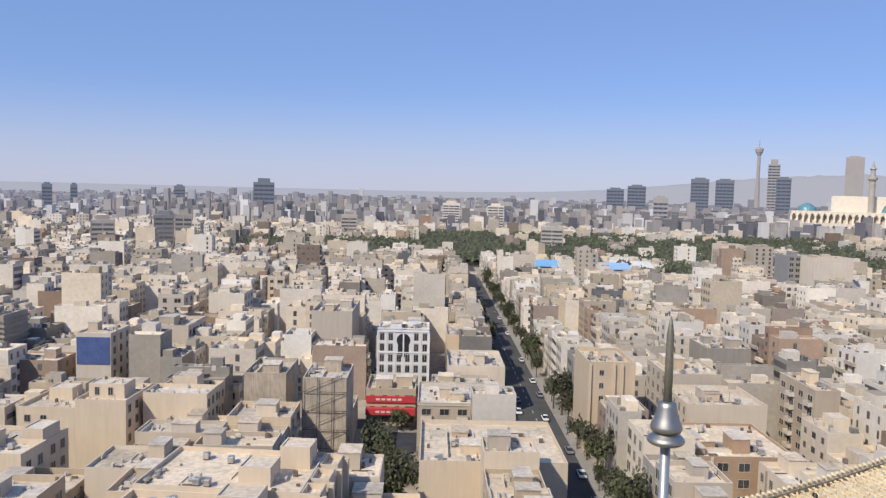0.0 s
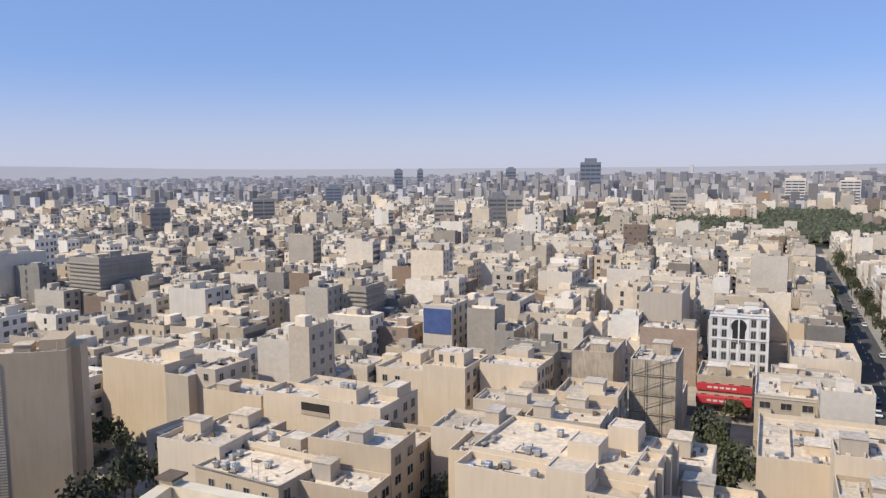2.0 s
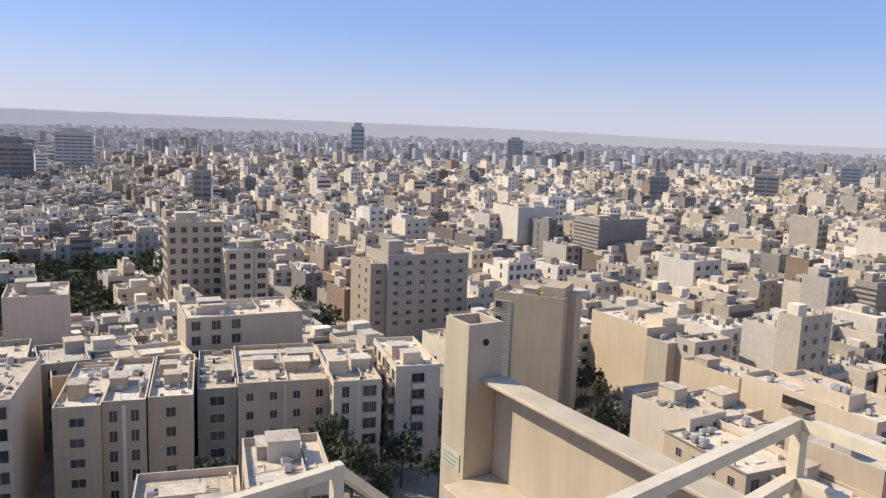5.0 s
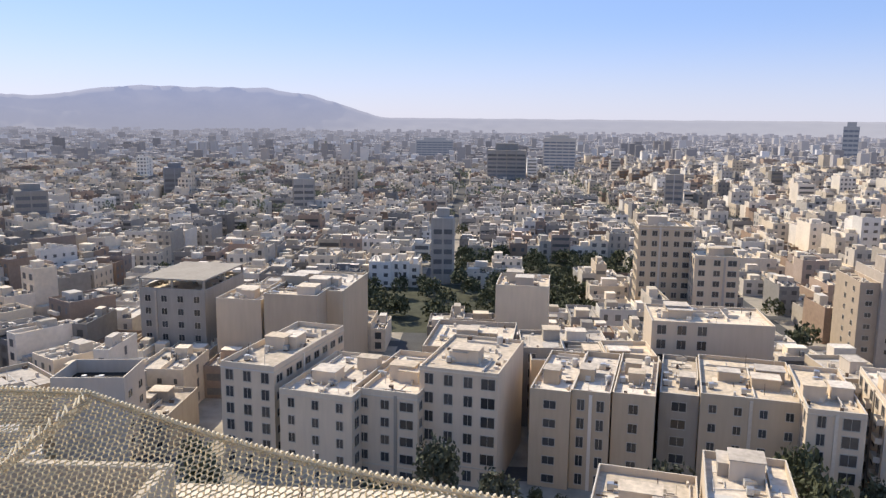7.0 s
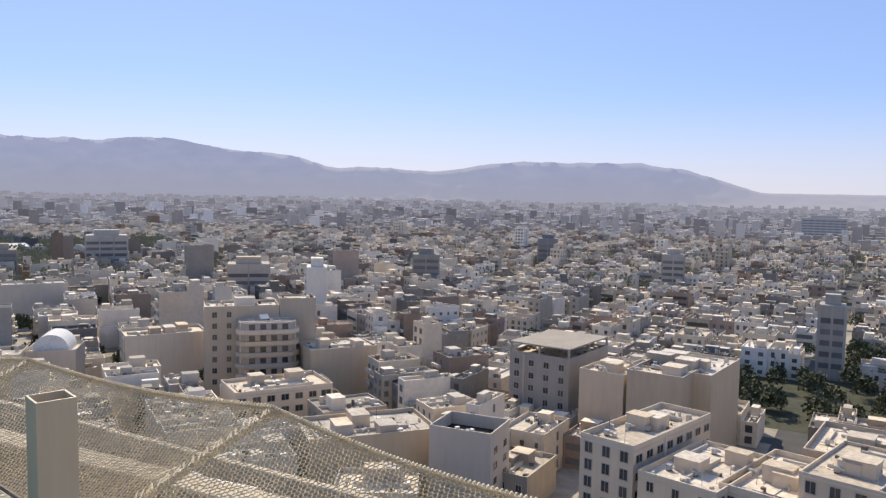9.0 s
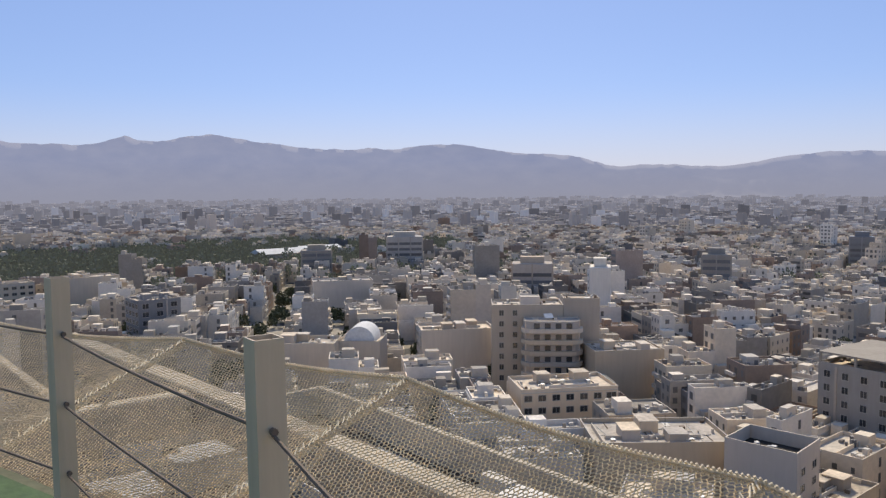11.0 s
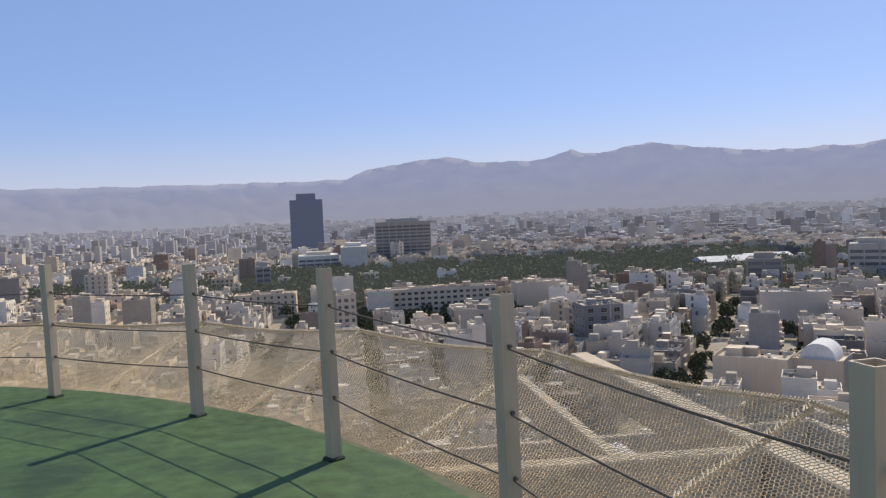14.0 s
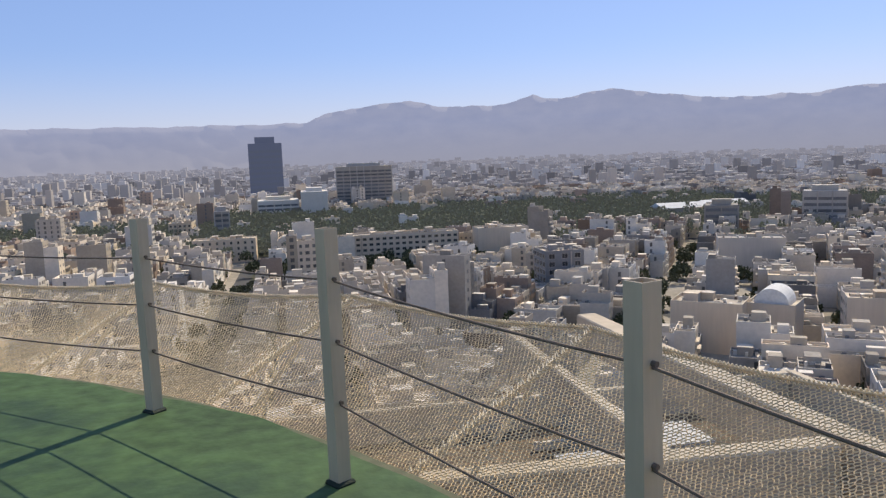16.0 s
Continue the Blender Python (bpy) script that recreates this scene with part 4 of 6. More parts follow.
# ---- the wider city, row by row ----
PARKS = [(-40, -425, 60, 20), (260, 850, 270, 190), (10, 770, 190, 70), (-190, 800, 60, 30), (130, 570, 66, 48), (-262, -2, 36, 40), (-330, 30, 30, 40), (-190, -660, 270, 150), (-420, -640, 130, 60), (330, 620, 110, 50), (190, -640, 120, 50), (-10, -410, 40, 30)]


def in_park(x, y):
    return any(abs(x - a) < c and abs(y - b) < e for a, b, c, e in PARKS)


def in_view(x, y):
    yaw = math.degrees(math.atan2(-x, y))
    return -36 < yaw < 180 or yaw < -138


def lots(x_from, x_to, y_from, y_to, stagger=False):
    """Lots back to back between the streets along y."""
    rnd = random.Random(11)
    for sx in STREET_X:
        for side in (1, -1):
            y = y_from
            while y < y_to:
                wy = rnd.uniform(7.5, 12)
                dx = rnd.uniform(13.0, 16.3)
                edge = 10.5 if abs(sx - 32) < 1 else 3.3 + rnd.uniform(0, 1.2)
                dx = min(dx, 20.4 - edge)
                cx, cy = sx + side * (edge + dx / 2), y + wy / 2
                if abs(sx - 32) > 1 and cy > -60 or stagger:
                    cx += math.copysign((0, 7, 14, 4, 10)[int((cy + 2000) // 56 + sx // 41) % 5], sx - 20)
                y += wy
                if not (x_from < cx < x_to) or any(abs(cy - s) < wy / 2 + 4.6 for s in STREET_Y):
                    continue
                r = rnd.random()
                low = cy < -60 or (cx < -220 and cy < 120) or 540 < cy < 700 or (420 < cy < 545 and 50 < cx < 215)
                h = rnd.choice((6, 7, 7, 10, 10) if cx < -170 and -300 < cy < 150 else (7, 10, 10, 13, 13) if low else (9, 12, 13, 16, 16, 16, 19)) if r < (0.996 if cx < -170 and cy < 150 else 0.97 if low else 0.94) else rnd.choice((20, 23, 27))
                if -106 < cx < -62 and 172 < cy < 224:
                    h = min(h, 11)
                yield cx, cy, dx - 0.06, wy - 0.06, h + rnd.uniform(-0.6, 0.6), side


NEAR, OTHERS, SKEWED = [], [], []
SKEW = -33.0        # the quarter beyond the podium is laid out at an angle to the rest
sk, ck = math.sin(radians(SKEW)), math.cos(radians(SKEW))


def in_skewed(x, y):
    return x < 0 and 118 < math.degrees(math.atan2(-x, y)) < 170 and math.hypot(x, y) < 640


for lot in lots(-1150, 900, -1100, 1150, True):
    x, y, r = lot[0] * ck - lot[1] * sk, lot[0] * sk + lot[1] * ck, math.hypot(*lot[:2])
    if in_skewed(x, y) and r > 78 and not in_park(x, y) and clear(x, y, max(lot[2], lot[3]) / 2 - 2.5):
        SKEWED.append(lot)
for lot in lots(-1150, 900, -1100, 1150):
    x, y = lot[:2]
    r = math.hypot(x, y)
    if in_skewed(x, y):
        continue
    if r < 78 or (-131 < x < -62 and -72 < y < 84) or r > 1130 or not in_view(x, y) or (in_park(x, y) and (r < 560 or int(x * 7 + y * 13) % 16 > 0)):
        continue
    if not clear(x, y, max(lot[2], lot[3]) / 2 - 2.5) or (-24 < x < 10 and 136 < y < 232) or (-142 < x < -91 and 84 < y < 133):
        continue
    (NEAR if r < 238 else OTHERS).append(lot)
NEAR.sort(key=lambda a: math.hypot(a[0], a[1]))
OTHERS += NEAR[92:]
SKEWED.sort(key=lambda a: math.hypot(a[0], a[1]))
for n, (x, y, w, d, h, side) in enumerate(SKEWED[:12]):
    house(x * ck - y * sk, x * sk + y * ck, w, d, min(h, 13.0), SKEW, ("street", "flat", "brownst", "balcst")[n % 4], n + 800)
for n, (x, y, w, d, h, side) in enumerate(NEAR[:92]):
    style = ("street", "flat", "street", "whitest", "street", "flat", "balcst", "greyst")[(n * 7 + int(abs(x))) % 8]
    house(x, y, w, d, min(h, 13.4 + (n % 3) * 1.6), 0, style, n + 500, near=n < 72)


class Heap:
    """Many plain buildings joined into one object, each an island of its own."""

    def __init__(self):
        self.v, self.f, self.k, self.n, self.turn = [], [], [], 0, None

    def add(self, v, f, k):
        v = np.array(v, dtype=np.float64)
        self.v.append(v if self.turn is None else v @ self.turn)
        self.f += [tuple(i + self.n for i in q) for q in f]
        self.k += k
        self.n += len(v)

    def done(self, name, mats, label, category, kind="stuff"):
        me = obj_from(name, np.concatenate(self.v), self.f, mats, self.k)
        return tagged(new(name, me), label, category, kind=kind)


def cuboid(x0, y0, z0, x1, y1, z1):
    v = [(x0, y0, z0), (x1, y0, z0), (x1, y1, z0), (x0, y1, z0), (x0, y0, z1), (x1, y0, z1), (x1, y1, z1), (x0, y1, z1)]
    return v, [(0, 1, 5, 4), (1, 2, 6, 5), (2, 3, 7, 6), (3, 0, 4, 7), (4, 5, 6, 7)]


def facade(heap, rnd, x, y, w, d, h, side, z0, style, glass):
    """Openings of one wall (side 0 faces -y, 1 +x, 2 +y, 3 -x): single windows, bands, or a stair's tall slot, and balconies."""
    span = w if side in (0, 2) else d
    floors = max(1, round((h - z0) / 3.2))
    step = (h - z0) / floors

    def quad(c, za, wide, tall):
        p = [(c - wide / 2, za), (c + wide / 2, za), (c + wide / 2, za + tall), (c - wide / 2, za + tall)]
        if side == 0:
            q = [(x + a, y - d / 2 - 0.03, b) for a, b in p]
        elif side == 2:
            q = [(x - a, y + d / 2 + 0.03, b) for a, b in p]
        elif side == 1:
            q = [(x + w / 2 + 0.03, y + a, b) for a, b in p]
        else:
            q = [(x - w / 2 - 0.03, y - a, b) for a, b in p]
        heap.add(q, [(0, 1, 2, 3)], [glass])

    def slab(c, za, wide, out, thick):
        if side in (0, 2):
            s = -1 if side == 0 else 1
            e = y + s * d / 2
            v, f = cuboid(x + c - wide / 2, min(e, e + s * out), za, x + c + wide / 2, max(e, e + s * out), za + thick)
        else:
            s = 1 if side == 1 else -1
            e = x + s * w / 2
            v, f = cuboid(min(e, e + s * out), y + c - wide / 2, za, max(e, e + s * out), y + c + wide / 2, za + thick)
        heap.add(v, f + [(3, 2, 1, 0)], [0] * 6)

    if style == "slot":
        c = rnd.uniform(-0.25, 0.25) * span
        for j in range(floors):
            quad(c, z0 + j * step + 0.8, 1.2, step * 0.6)
        return
    cols = max(1, int(span / rnd.uniform(2.5, 3.6)))
    wide, tall = rnd.uniform(1.0, 2.0), rnd.uniform(1.2, 1.9)
    for j in range(floors):
        za = z0 + j * step + 0.85
        if style == "band":
            quad(0, za, span * 0.86, tall)
            continue
        for i in range(cols):
            quad(((i + 0.5) / cols - 0.5) * span, za, wide if i % 2 or cols < 3 else wide * 0.7, tall)
        if style == "balcony" and j:
            slab(rnd.choice((-0.22, 0.22)) * span, za - 0.95, span * 0.45, 0.9, 1.0)


def plain_house(heap, rnd, x, y, w, d, h, dusky=False):
    """A house of the wider city: one to three blocks of unlike height, with parapets, openings and what stands on the roof."""
    r = math.hypot(x, y)
    wall = rnd.choices((0, 4, 5, 6, 7), (52, 13, 18, 15, 2) if dusky else (56, 23, 10, 7, 3 if h < 15 else 0))[0]
    blocks = [(x, y, w, d, h)]
    if r < 900 and rnd.random() < 0.55:
        e, drop = rnd.uniform(0.35, 0.65), rnd.choice((-3.1, 3.1, -1.4, 2.0, -6.2))
        if rnd.random() < 0.6:
            blocks = [(x - w * (1 - e) / 2, y, w * e - 0.02, d, h), (x + w * e / 2, y, w * (1 - e) - 0.02, d, max(5, h + drop))]
        else:
            blocks = [(x, y - d * (1 - e) / 2, w, d * e - 0.02, h), (x, y + d * e / 2, w, d * (1 - e) - 0.02, max(5, h + drop))]
    long_style = rnd.choice(("single", "single", "balcony", "single", "band"))
    party = rnd.choices(("", "slot", "single"), (60, 28, 12))[0]
    for bx, by, bw, bd, bh in blocks:
        v, f, k = shell_data(bw, bd, bh, rnd.choice((0.5, 0.9, 1.1)))
        top = rnd.choice((5, 5, 0)) if dusky and rnd.random() < 0.4 else 1
        heap.add([(a + bx, b + by, c) for a, b, c in v], f, [top if n == 2 else wall for n in k])
        for side, seen in ((0, by > 0), (1, bx < 0), (2, by < 0), (3, bx > 0)):
            style = long_style if side in (1, 3) else party
            if seen and style and r < 1000:
                facade(heap, rnd, bx, by, bw, bd, bh, side, 0, style, 2)
        area = bw * bd
        if area > 45:
            sw, sd = min(rnd.uniform(2.4, 4.4), bw * 0.5), min(rnd.uniform(2.8, 5.2), bd * 0.5)
            px, py = bx + rnd.uniform(-0.5, 0.5) * (bw - sw - 0.6), by + rnd.uniform(-0.5, 0.5) * (bd - sd - 0.6)
            v, f = cuboid(px - sw / 2, py - sd / 2, bh, px + sw / 2, py + sd / 2, bh + rnd.uniform(2.1, 3.0))
            heap.add(v, f, [wall if rnd.random() < 0.6 else 0] * 4 + [1])
        if r < 750:
            for _ in range(3 + int(area / 13)):
                qx, qy = bx + rnd.uniform(-0.4, 0.4) * bw, by + rnd.uniform(-0.4, 0.4) * bd
                e = rnd.uniform(0.2, 0.65)
                v, f = cuboid(qx - e, qy - e * rnd.uniform(0.5, 1), bh, qx + e, qy + e * rnd.uniform(0.5, 1), bh + rnd.uniform(0.5, 1.6))
                heap.add(v, f, [rnd.choice((3, 3, 5, 7))] * 5)
            qy = by + rnd.uniform(-0.3, 0.3) * bd
            v, f = cuboid(bx - bw / 2 + 0.25, qy, bh, bx + bw / 2 - 0.25, qy + 0.2, bh + rnd.uniform(0.3, 1.0))
            heap.add(v, f, [0] * 5)


heap = Heap()
rnd = random.Random(5)
for x, y, w, d, h, side in OTHERS:
    plain_house(heap, rnd, x, y, w, d, h, x < -170 and y < 190)
heap.turn = np.array(((ck, sk, 0), (-sk, ck, 0), (0, 0, 1)))
for x, y, w, d, h, side in SKEWED[12:]:
    plain_house(heap, rnd, x, y, w, d, h, True)
heap.done("city_blocks", [WALL_STUFF, ROOF_STUFF, GLASS_S, PLASTIC, WALL_WHITE, WALL_GREY, WALL_BRICK, WALL_DARK], "dense blocks of cream, white and grey flat-roofed houses with small windows", "buildings")

rnd = random.Random(6)
for mats, r, r_end, text in zip(RINGS, (1125.0, 1800.0, 2900.0), (1800.0, 2900.0, 4600.0), ("pale houses of the city with light haze painted into their colour", "pale houses of the distant city with haze painted into their colour", "endless houses of the city faded by painted haze")):
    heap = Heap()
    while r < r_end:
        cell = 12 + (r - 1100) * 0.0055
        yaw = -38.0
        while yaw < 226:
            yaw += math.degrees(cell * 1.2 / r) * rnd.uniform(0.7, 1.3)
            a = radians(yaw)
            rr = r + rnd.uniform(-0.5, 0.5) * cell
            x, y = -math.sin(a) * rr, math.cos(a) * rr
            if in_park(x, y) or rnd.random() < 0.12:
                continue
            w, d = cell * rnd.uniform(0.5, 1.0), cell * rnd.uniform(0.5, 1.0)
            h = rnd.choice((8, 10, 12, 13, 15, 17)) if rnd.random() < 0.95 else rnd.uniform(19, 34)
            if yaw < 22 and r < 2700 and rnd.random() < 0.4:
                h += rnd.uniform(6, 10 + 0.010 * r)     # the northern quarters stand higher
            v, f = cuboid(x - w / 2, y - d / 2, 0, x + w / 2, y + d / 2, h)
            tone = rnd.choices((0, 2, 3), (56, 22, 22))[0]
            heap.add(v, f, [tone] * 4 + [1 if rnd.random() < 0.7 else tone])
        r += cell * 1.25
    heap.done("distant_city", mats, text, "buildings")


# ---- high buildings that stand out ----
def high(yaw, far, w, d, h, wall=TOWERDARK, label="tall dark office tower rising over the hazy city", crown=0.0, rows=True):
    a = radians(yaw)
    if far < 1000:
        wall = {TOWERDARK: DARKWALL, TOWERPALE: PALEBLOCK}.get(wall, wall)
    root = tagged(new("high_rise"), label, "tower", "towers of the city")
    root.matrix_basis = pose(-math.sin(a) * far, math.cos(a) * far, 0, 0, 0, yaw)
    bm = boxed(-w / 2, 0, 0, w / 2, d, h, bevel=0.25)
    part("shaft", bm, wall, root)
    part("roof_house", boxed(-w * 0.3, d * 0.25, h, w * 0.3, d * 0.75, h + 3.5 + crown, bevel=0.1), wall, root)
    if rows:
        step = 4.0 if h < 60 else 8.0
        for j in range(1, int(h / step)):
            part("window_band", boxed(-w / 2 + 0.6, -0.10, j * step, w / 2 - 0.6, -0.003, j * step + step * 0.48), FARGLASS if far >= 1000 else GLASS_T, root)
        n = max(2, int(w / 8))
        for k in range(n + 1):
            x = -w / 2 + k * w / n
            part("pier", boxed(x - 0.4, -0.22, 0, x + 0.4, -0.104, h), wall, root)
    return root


PALE = "pale concrete high-rise standing over lower houses"
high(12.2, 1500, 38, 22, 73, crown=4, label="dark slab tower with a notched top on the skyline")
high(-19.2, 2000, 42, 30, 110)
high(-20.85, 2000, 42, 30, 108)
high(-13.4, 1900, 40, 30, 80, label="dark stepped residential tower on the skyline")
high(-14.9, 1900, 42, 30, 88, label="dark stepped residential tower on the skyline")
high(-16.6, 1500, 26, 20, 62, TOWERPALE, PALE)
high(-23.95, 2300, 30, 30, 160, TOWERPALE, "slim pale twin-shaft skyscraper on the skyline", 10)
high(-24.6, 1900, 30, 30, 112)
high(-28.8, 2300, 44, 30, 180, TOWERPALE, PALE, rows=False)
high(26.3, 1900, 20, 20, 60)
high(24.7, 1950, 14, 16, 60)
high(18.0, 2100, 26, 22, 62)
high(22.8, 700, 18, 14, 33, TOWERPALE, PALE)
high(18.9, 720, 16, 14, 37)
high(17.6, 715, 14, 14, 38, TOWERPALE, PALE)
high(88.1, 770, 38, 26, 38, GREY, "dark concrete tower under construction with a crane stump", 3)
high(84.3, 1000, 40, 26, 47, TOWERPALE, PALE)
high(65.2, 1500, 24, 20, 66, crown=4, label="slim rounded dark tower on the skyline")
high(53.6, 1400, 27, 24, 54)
high(93.5, 1270, 60, 30, 37, label="broad dark slab block with haze painted into its colour")
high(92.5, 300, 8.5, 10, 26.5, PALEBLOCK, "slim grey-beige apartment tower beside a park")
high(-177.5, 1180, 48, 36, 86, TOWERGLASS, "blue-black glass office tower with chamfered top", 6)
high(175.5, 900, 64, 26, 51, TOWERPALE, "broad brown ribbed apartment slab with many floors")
high(129.05, 322, 8.6, 14, 31, WHITE, "narrow blank white tower wall above the roofs", rows=False)
high(-174.2, 620, 11, 12, 24, TOWERPALE, PALE)
high(-178.2, 780, 40, 30, 22, WHITE, "low white office wing with slanting bright roofs")
high(179.2, 760, 26, 40, 30, WHITE, "low white office wing with slanting bright roofs", rows=False)
high(76.0, 560, 12, 12, 30, TOWERPALE, PALE)
high(43.0, 640, 14, 14, 34)
high(36.0, 820, 22, 16, 33, TOWERPALE, PALE)
high(31.0, 1000, 20, 16, 40)
high(6.0, 900, 18, 14, 34, TOWERPALE, PALE)
high(-1.5, 1200, 26, 18, 46, WHITE, PALE)
high(-4.8, 1150, 24, 18, 44, WHITE, PALE)
high(-9.0, 800, 22, 16, 30, TOWERPALE, PALE)
high(103.0, 520, 14, 14, 26, TOWERPALE, PALE)
high(112.0, 640, 16, 14, 27)
high(121.0, 470, 16, 14, 25, GREY, PALE)
high(134.0, 420, 22, 16, 23, BROWN, PALE)
high(150.0, 520, 20, 16, 24, GREY, PALE)
high(143.5, 560, 26, 18, 30, TOWERPALE, PALE)

# communication tower with a pod
a = radians(-22.95)
root = tagged(new("communication_tower"), "slender concrete communication tower with a wide pod and mast", "tower")
root.matrix_basis = pose(-math.sin(a) * 2700, math.cos(a) * 2700, 0)
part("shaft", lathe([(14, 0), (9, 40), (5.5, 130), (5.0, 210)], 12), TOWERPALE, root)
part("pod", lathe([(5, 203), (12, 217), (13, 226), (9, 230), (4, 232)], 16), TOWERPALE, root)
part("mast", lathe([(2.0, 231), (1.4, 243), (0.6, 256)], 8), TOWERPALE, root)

# great prayer hall with arcades, dome and minarets
a = radians(-28.5)
root = tagged(new("prayer_hall"), "white prayer hall with long arcades, a turquoise dome and minarets", "mosque")
root.matrix_basis = pose(-math.sin(a) * 1250, math.cos(a) * 1250, -3, 0, 0, -28.5)
for row, (z0, z1, y0, half) in enumerate(((16, 30, 0, 92), (34, 47, 14, 74))):
    bm = bmesh.new()
    box(bm, -half, y0, 0 if row == 0 else 10, half, y0 + 30, z0)
    box(bm, -half, y0, z1, half, y0 + 30, z1 + 4)
    box(bm, -half, y0 + 8, z0, half, y0 + 30, z1)
    n = int(half * 2 / 8)
    for k in range(n + 1):
        x = -half + k * 2 * half / n
        box(bm, x - 1.4, y0, z0, x + 1.4, y0 + 7.9, z1)
        if k < n:
            for s in (0, 1):
                xx = x + 1.4 if s == 0 else x + 2 * half / n - 1.4
                box(bm, min(xx, xx + (1.2 if s == 0 else -1.2)), y0, z1 - 2.4, max(xx, xx + (1.2 if s == 0 else -1.2)), y0 + 7.9, z1)
    part("arcade", bm, WHITE, root)
bm = boxed(-22, 44, 0, 60, 80, 74, bevel=0.4)
part("great_portal", bm, WHITE, root)
part("dome", lathe([(27, 40), (28, 50), (25, 60), (17, 69), (7, 74), (0.5, 77)], 24), TILEDOME, root, m=pose(66, 60, 0))
part("dome", lathe([(14, 40), (15, 48), (12, 56), (6, 61), (0.4, 63)], 20), TILEDOME, root, m=pose(-55, 60, 0))
for x in (30, 78):
    part("minaret", lathe([(5, 0), (4.2, 60), (4.0, 96), (6.5, 99), (6.5, 102), (3.4, 103), (3.2, 112), (4.6, 114), (2.6, 116), (0.3, 126)], 12), PALEBLOCK, root, m=pose(x, 30, 0))

# market halls with pitched sheet roofs
for x, y, w, d, roofing, label in ((96, 600, 42, 26, BLUEROOF, "low hall with a pale blue sheet-metal roof"), (134, 588, 34, 26, BLUEROOF, "low hall with a pale blue sheet-metal roof"), (158, 606, 30, 26, WHITEROOF, "low hall with a white sheet-metal roof"), (-378, -652, 42, 24, WHITEROOF, "long low hall with a white roof in a park"), (-330, -640, 44, 24, WHITEROOF, "long low hall with a white roof in a park")):
    root = tagged(new("market_hall"), label, "hall", "market halls")
    root.matrix_basis = pose(x, y, 0)
    part("wall", boxed(-w / 2, -d / 2, 0, w / 2, d / 2, 8), CREAM, root)
    v = [(-w / 2 - 1, -d / 2 - 1, 8), (w / 2 + 1, -d / 2 - 1, 8), (w / 2 + 1, d / 2 + 1, 8), (-w / 2 - 1, d / 2 + 1, 8), (-w / 2 - 1, 0, 12), (w / 2 + 1, 0, 12)]
    under("roof", obj_from("roof", v, [(0, 1, 5, 4), (2, 3, 4, 5), (1, 2, 5), (3, 0, 4), (3, 2, 1, 0)], [roofing]), root)


# ---- trees ----
def crown_mesh(seed, n, size, mats):
    rnd = random.Random(seed)
    v, f = [], []
    for _ in range(n):
        a, b = rnd.uniform(0, 2 * math.pi), math.asin(rnd.uniform(-0.6, 1))
        q = rnd.uniform(0.45, 1.0) * (0.8 + 0.3 * math.sin(3 * a + seed))
        c = Vector((math.cos(a) * math.cos(b) * q * 2.4, math.sin(a) * math.cos(b) * q * 2.4, 4.6 + math.sin(b) * q * 2.6))
        turn = Euler((rnd.uniform(0, 6), rnd.uniform(0, 6), rnd.uniform(0, 6))).to_matrix()
        s = size * rnd.uniform(0.6, 1.3)
        i = len(v)
        v += [c + turn @ Vector(p) * s for p in ((-0.5, 0, 0), (0, -0.3, 0.1), (0.5, 0, 0), (0, 0.3, 0.1))]
        f.append((i, i + 1, i + 2, i + 3))
    return obj_from("crown", v, f, mats)


CROWNS = [crown_mesh(k, 620, 0.62, [LEAF]) for k in range(4)]


def trunk_mesh(seed):
    rnd = random.Random(seed)
    bm = bmesh.new()
    tube(bm, (0, 0, 0), (0.1, 0, 3.2), 0.19, 8, 0.12)
    for _ in range(6):
        a = rnd.uniform(0, 6.28)
        tube(bm, (0.08, 0, rnd.uniform(2.2, 3.2)), (1.5 * math.cos(a), 1.5 * math.sin(a), rnd.uniform(4.2, 6.0)), 0.08, 6, 0.025)
    me = bpy.data.meshes.new("trunk")
    bm.to_mesh(me)
    bm.free()
    me.materials.append(BARK)
    return me


TRUNKS = [trunk_mesh(k) for k in range(4)]
rnd = random.Random(21)
spots = [(39.2 + rnd.uniform(-0.8, 0.8), 112 + 10.5 * k + rnd.uniform(-7, 7)) for k in range(40)] + [(24.8 + rnd.uniform(-0.6, 0.6), 250 + 16 * k) for k in range(16)]
spots += [(-118 + rnd.uniform(-3, 3), y) for y in (66, 70, 74, 79, -4, 12, -60)] + [(-100 + rnd.uniform(-14, 10), 45 + 4 * k) for k in range(11)] + [(-104 + rnd.uniform(-10, 12), -40 + 9 * k) for k in range(8)]
spots += [(-104 + rnd.uniform(-9, 8), 92 + 2.2 * k) for k in range(11)] + [(-50 + rnd.uniform(-3, 3), 112 + 3 * k) for k in range(6)] + [(44 + rnd.uniform(-5, 6), 146 + 3 * k) for k in range(9)] + [(-8 + rnd.uniform(-5, 6), 146 + 4 * k) for k in range(9)]
spots += [(-113 + rnd.uniform(-4, 4), -14 + 7.5 * k) for k in range(10)]
spots += [(-13.5 + rnd.uniform(-1, 1), 96 + 9 * k) for k in range(8)] + [(-50 + rnd.uniform(-2, 2), 120 + 14 * k) for k in range(7)]
spots += [(-128 + rnd.uniform(-6, 6), 112 + 3 * k) for k in range(5)] + [(-176, -176), (-170, -178), (-150, -176)]
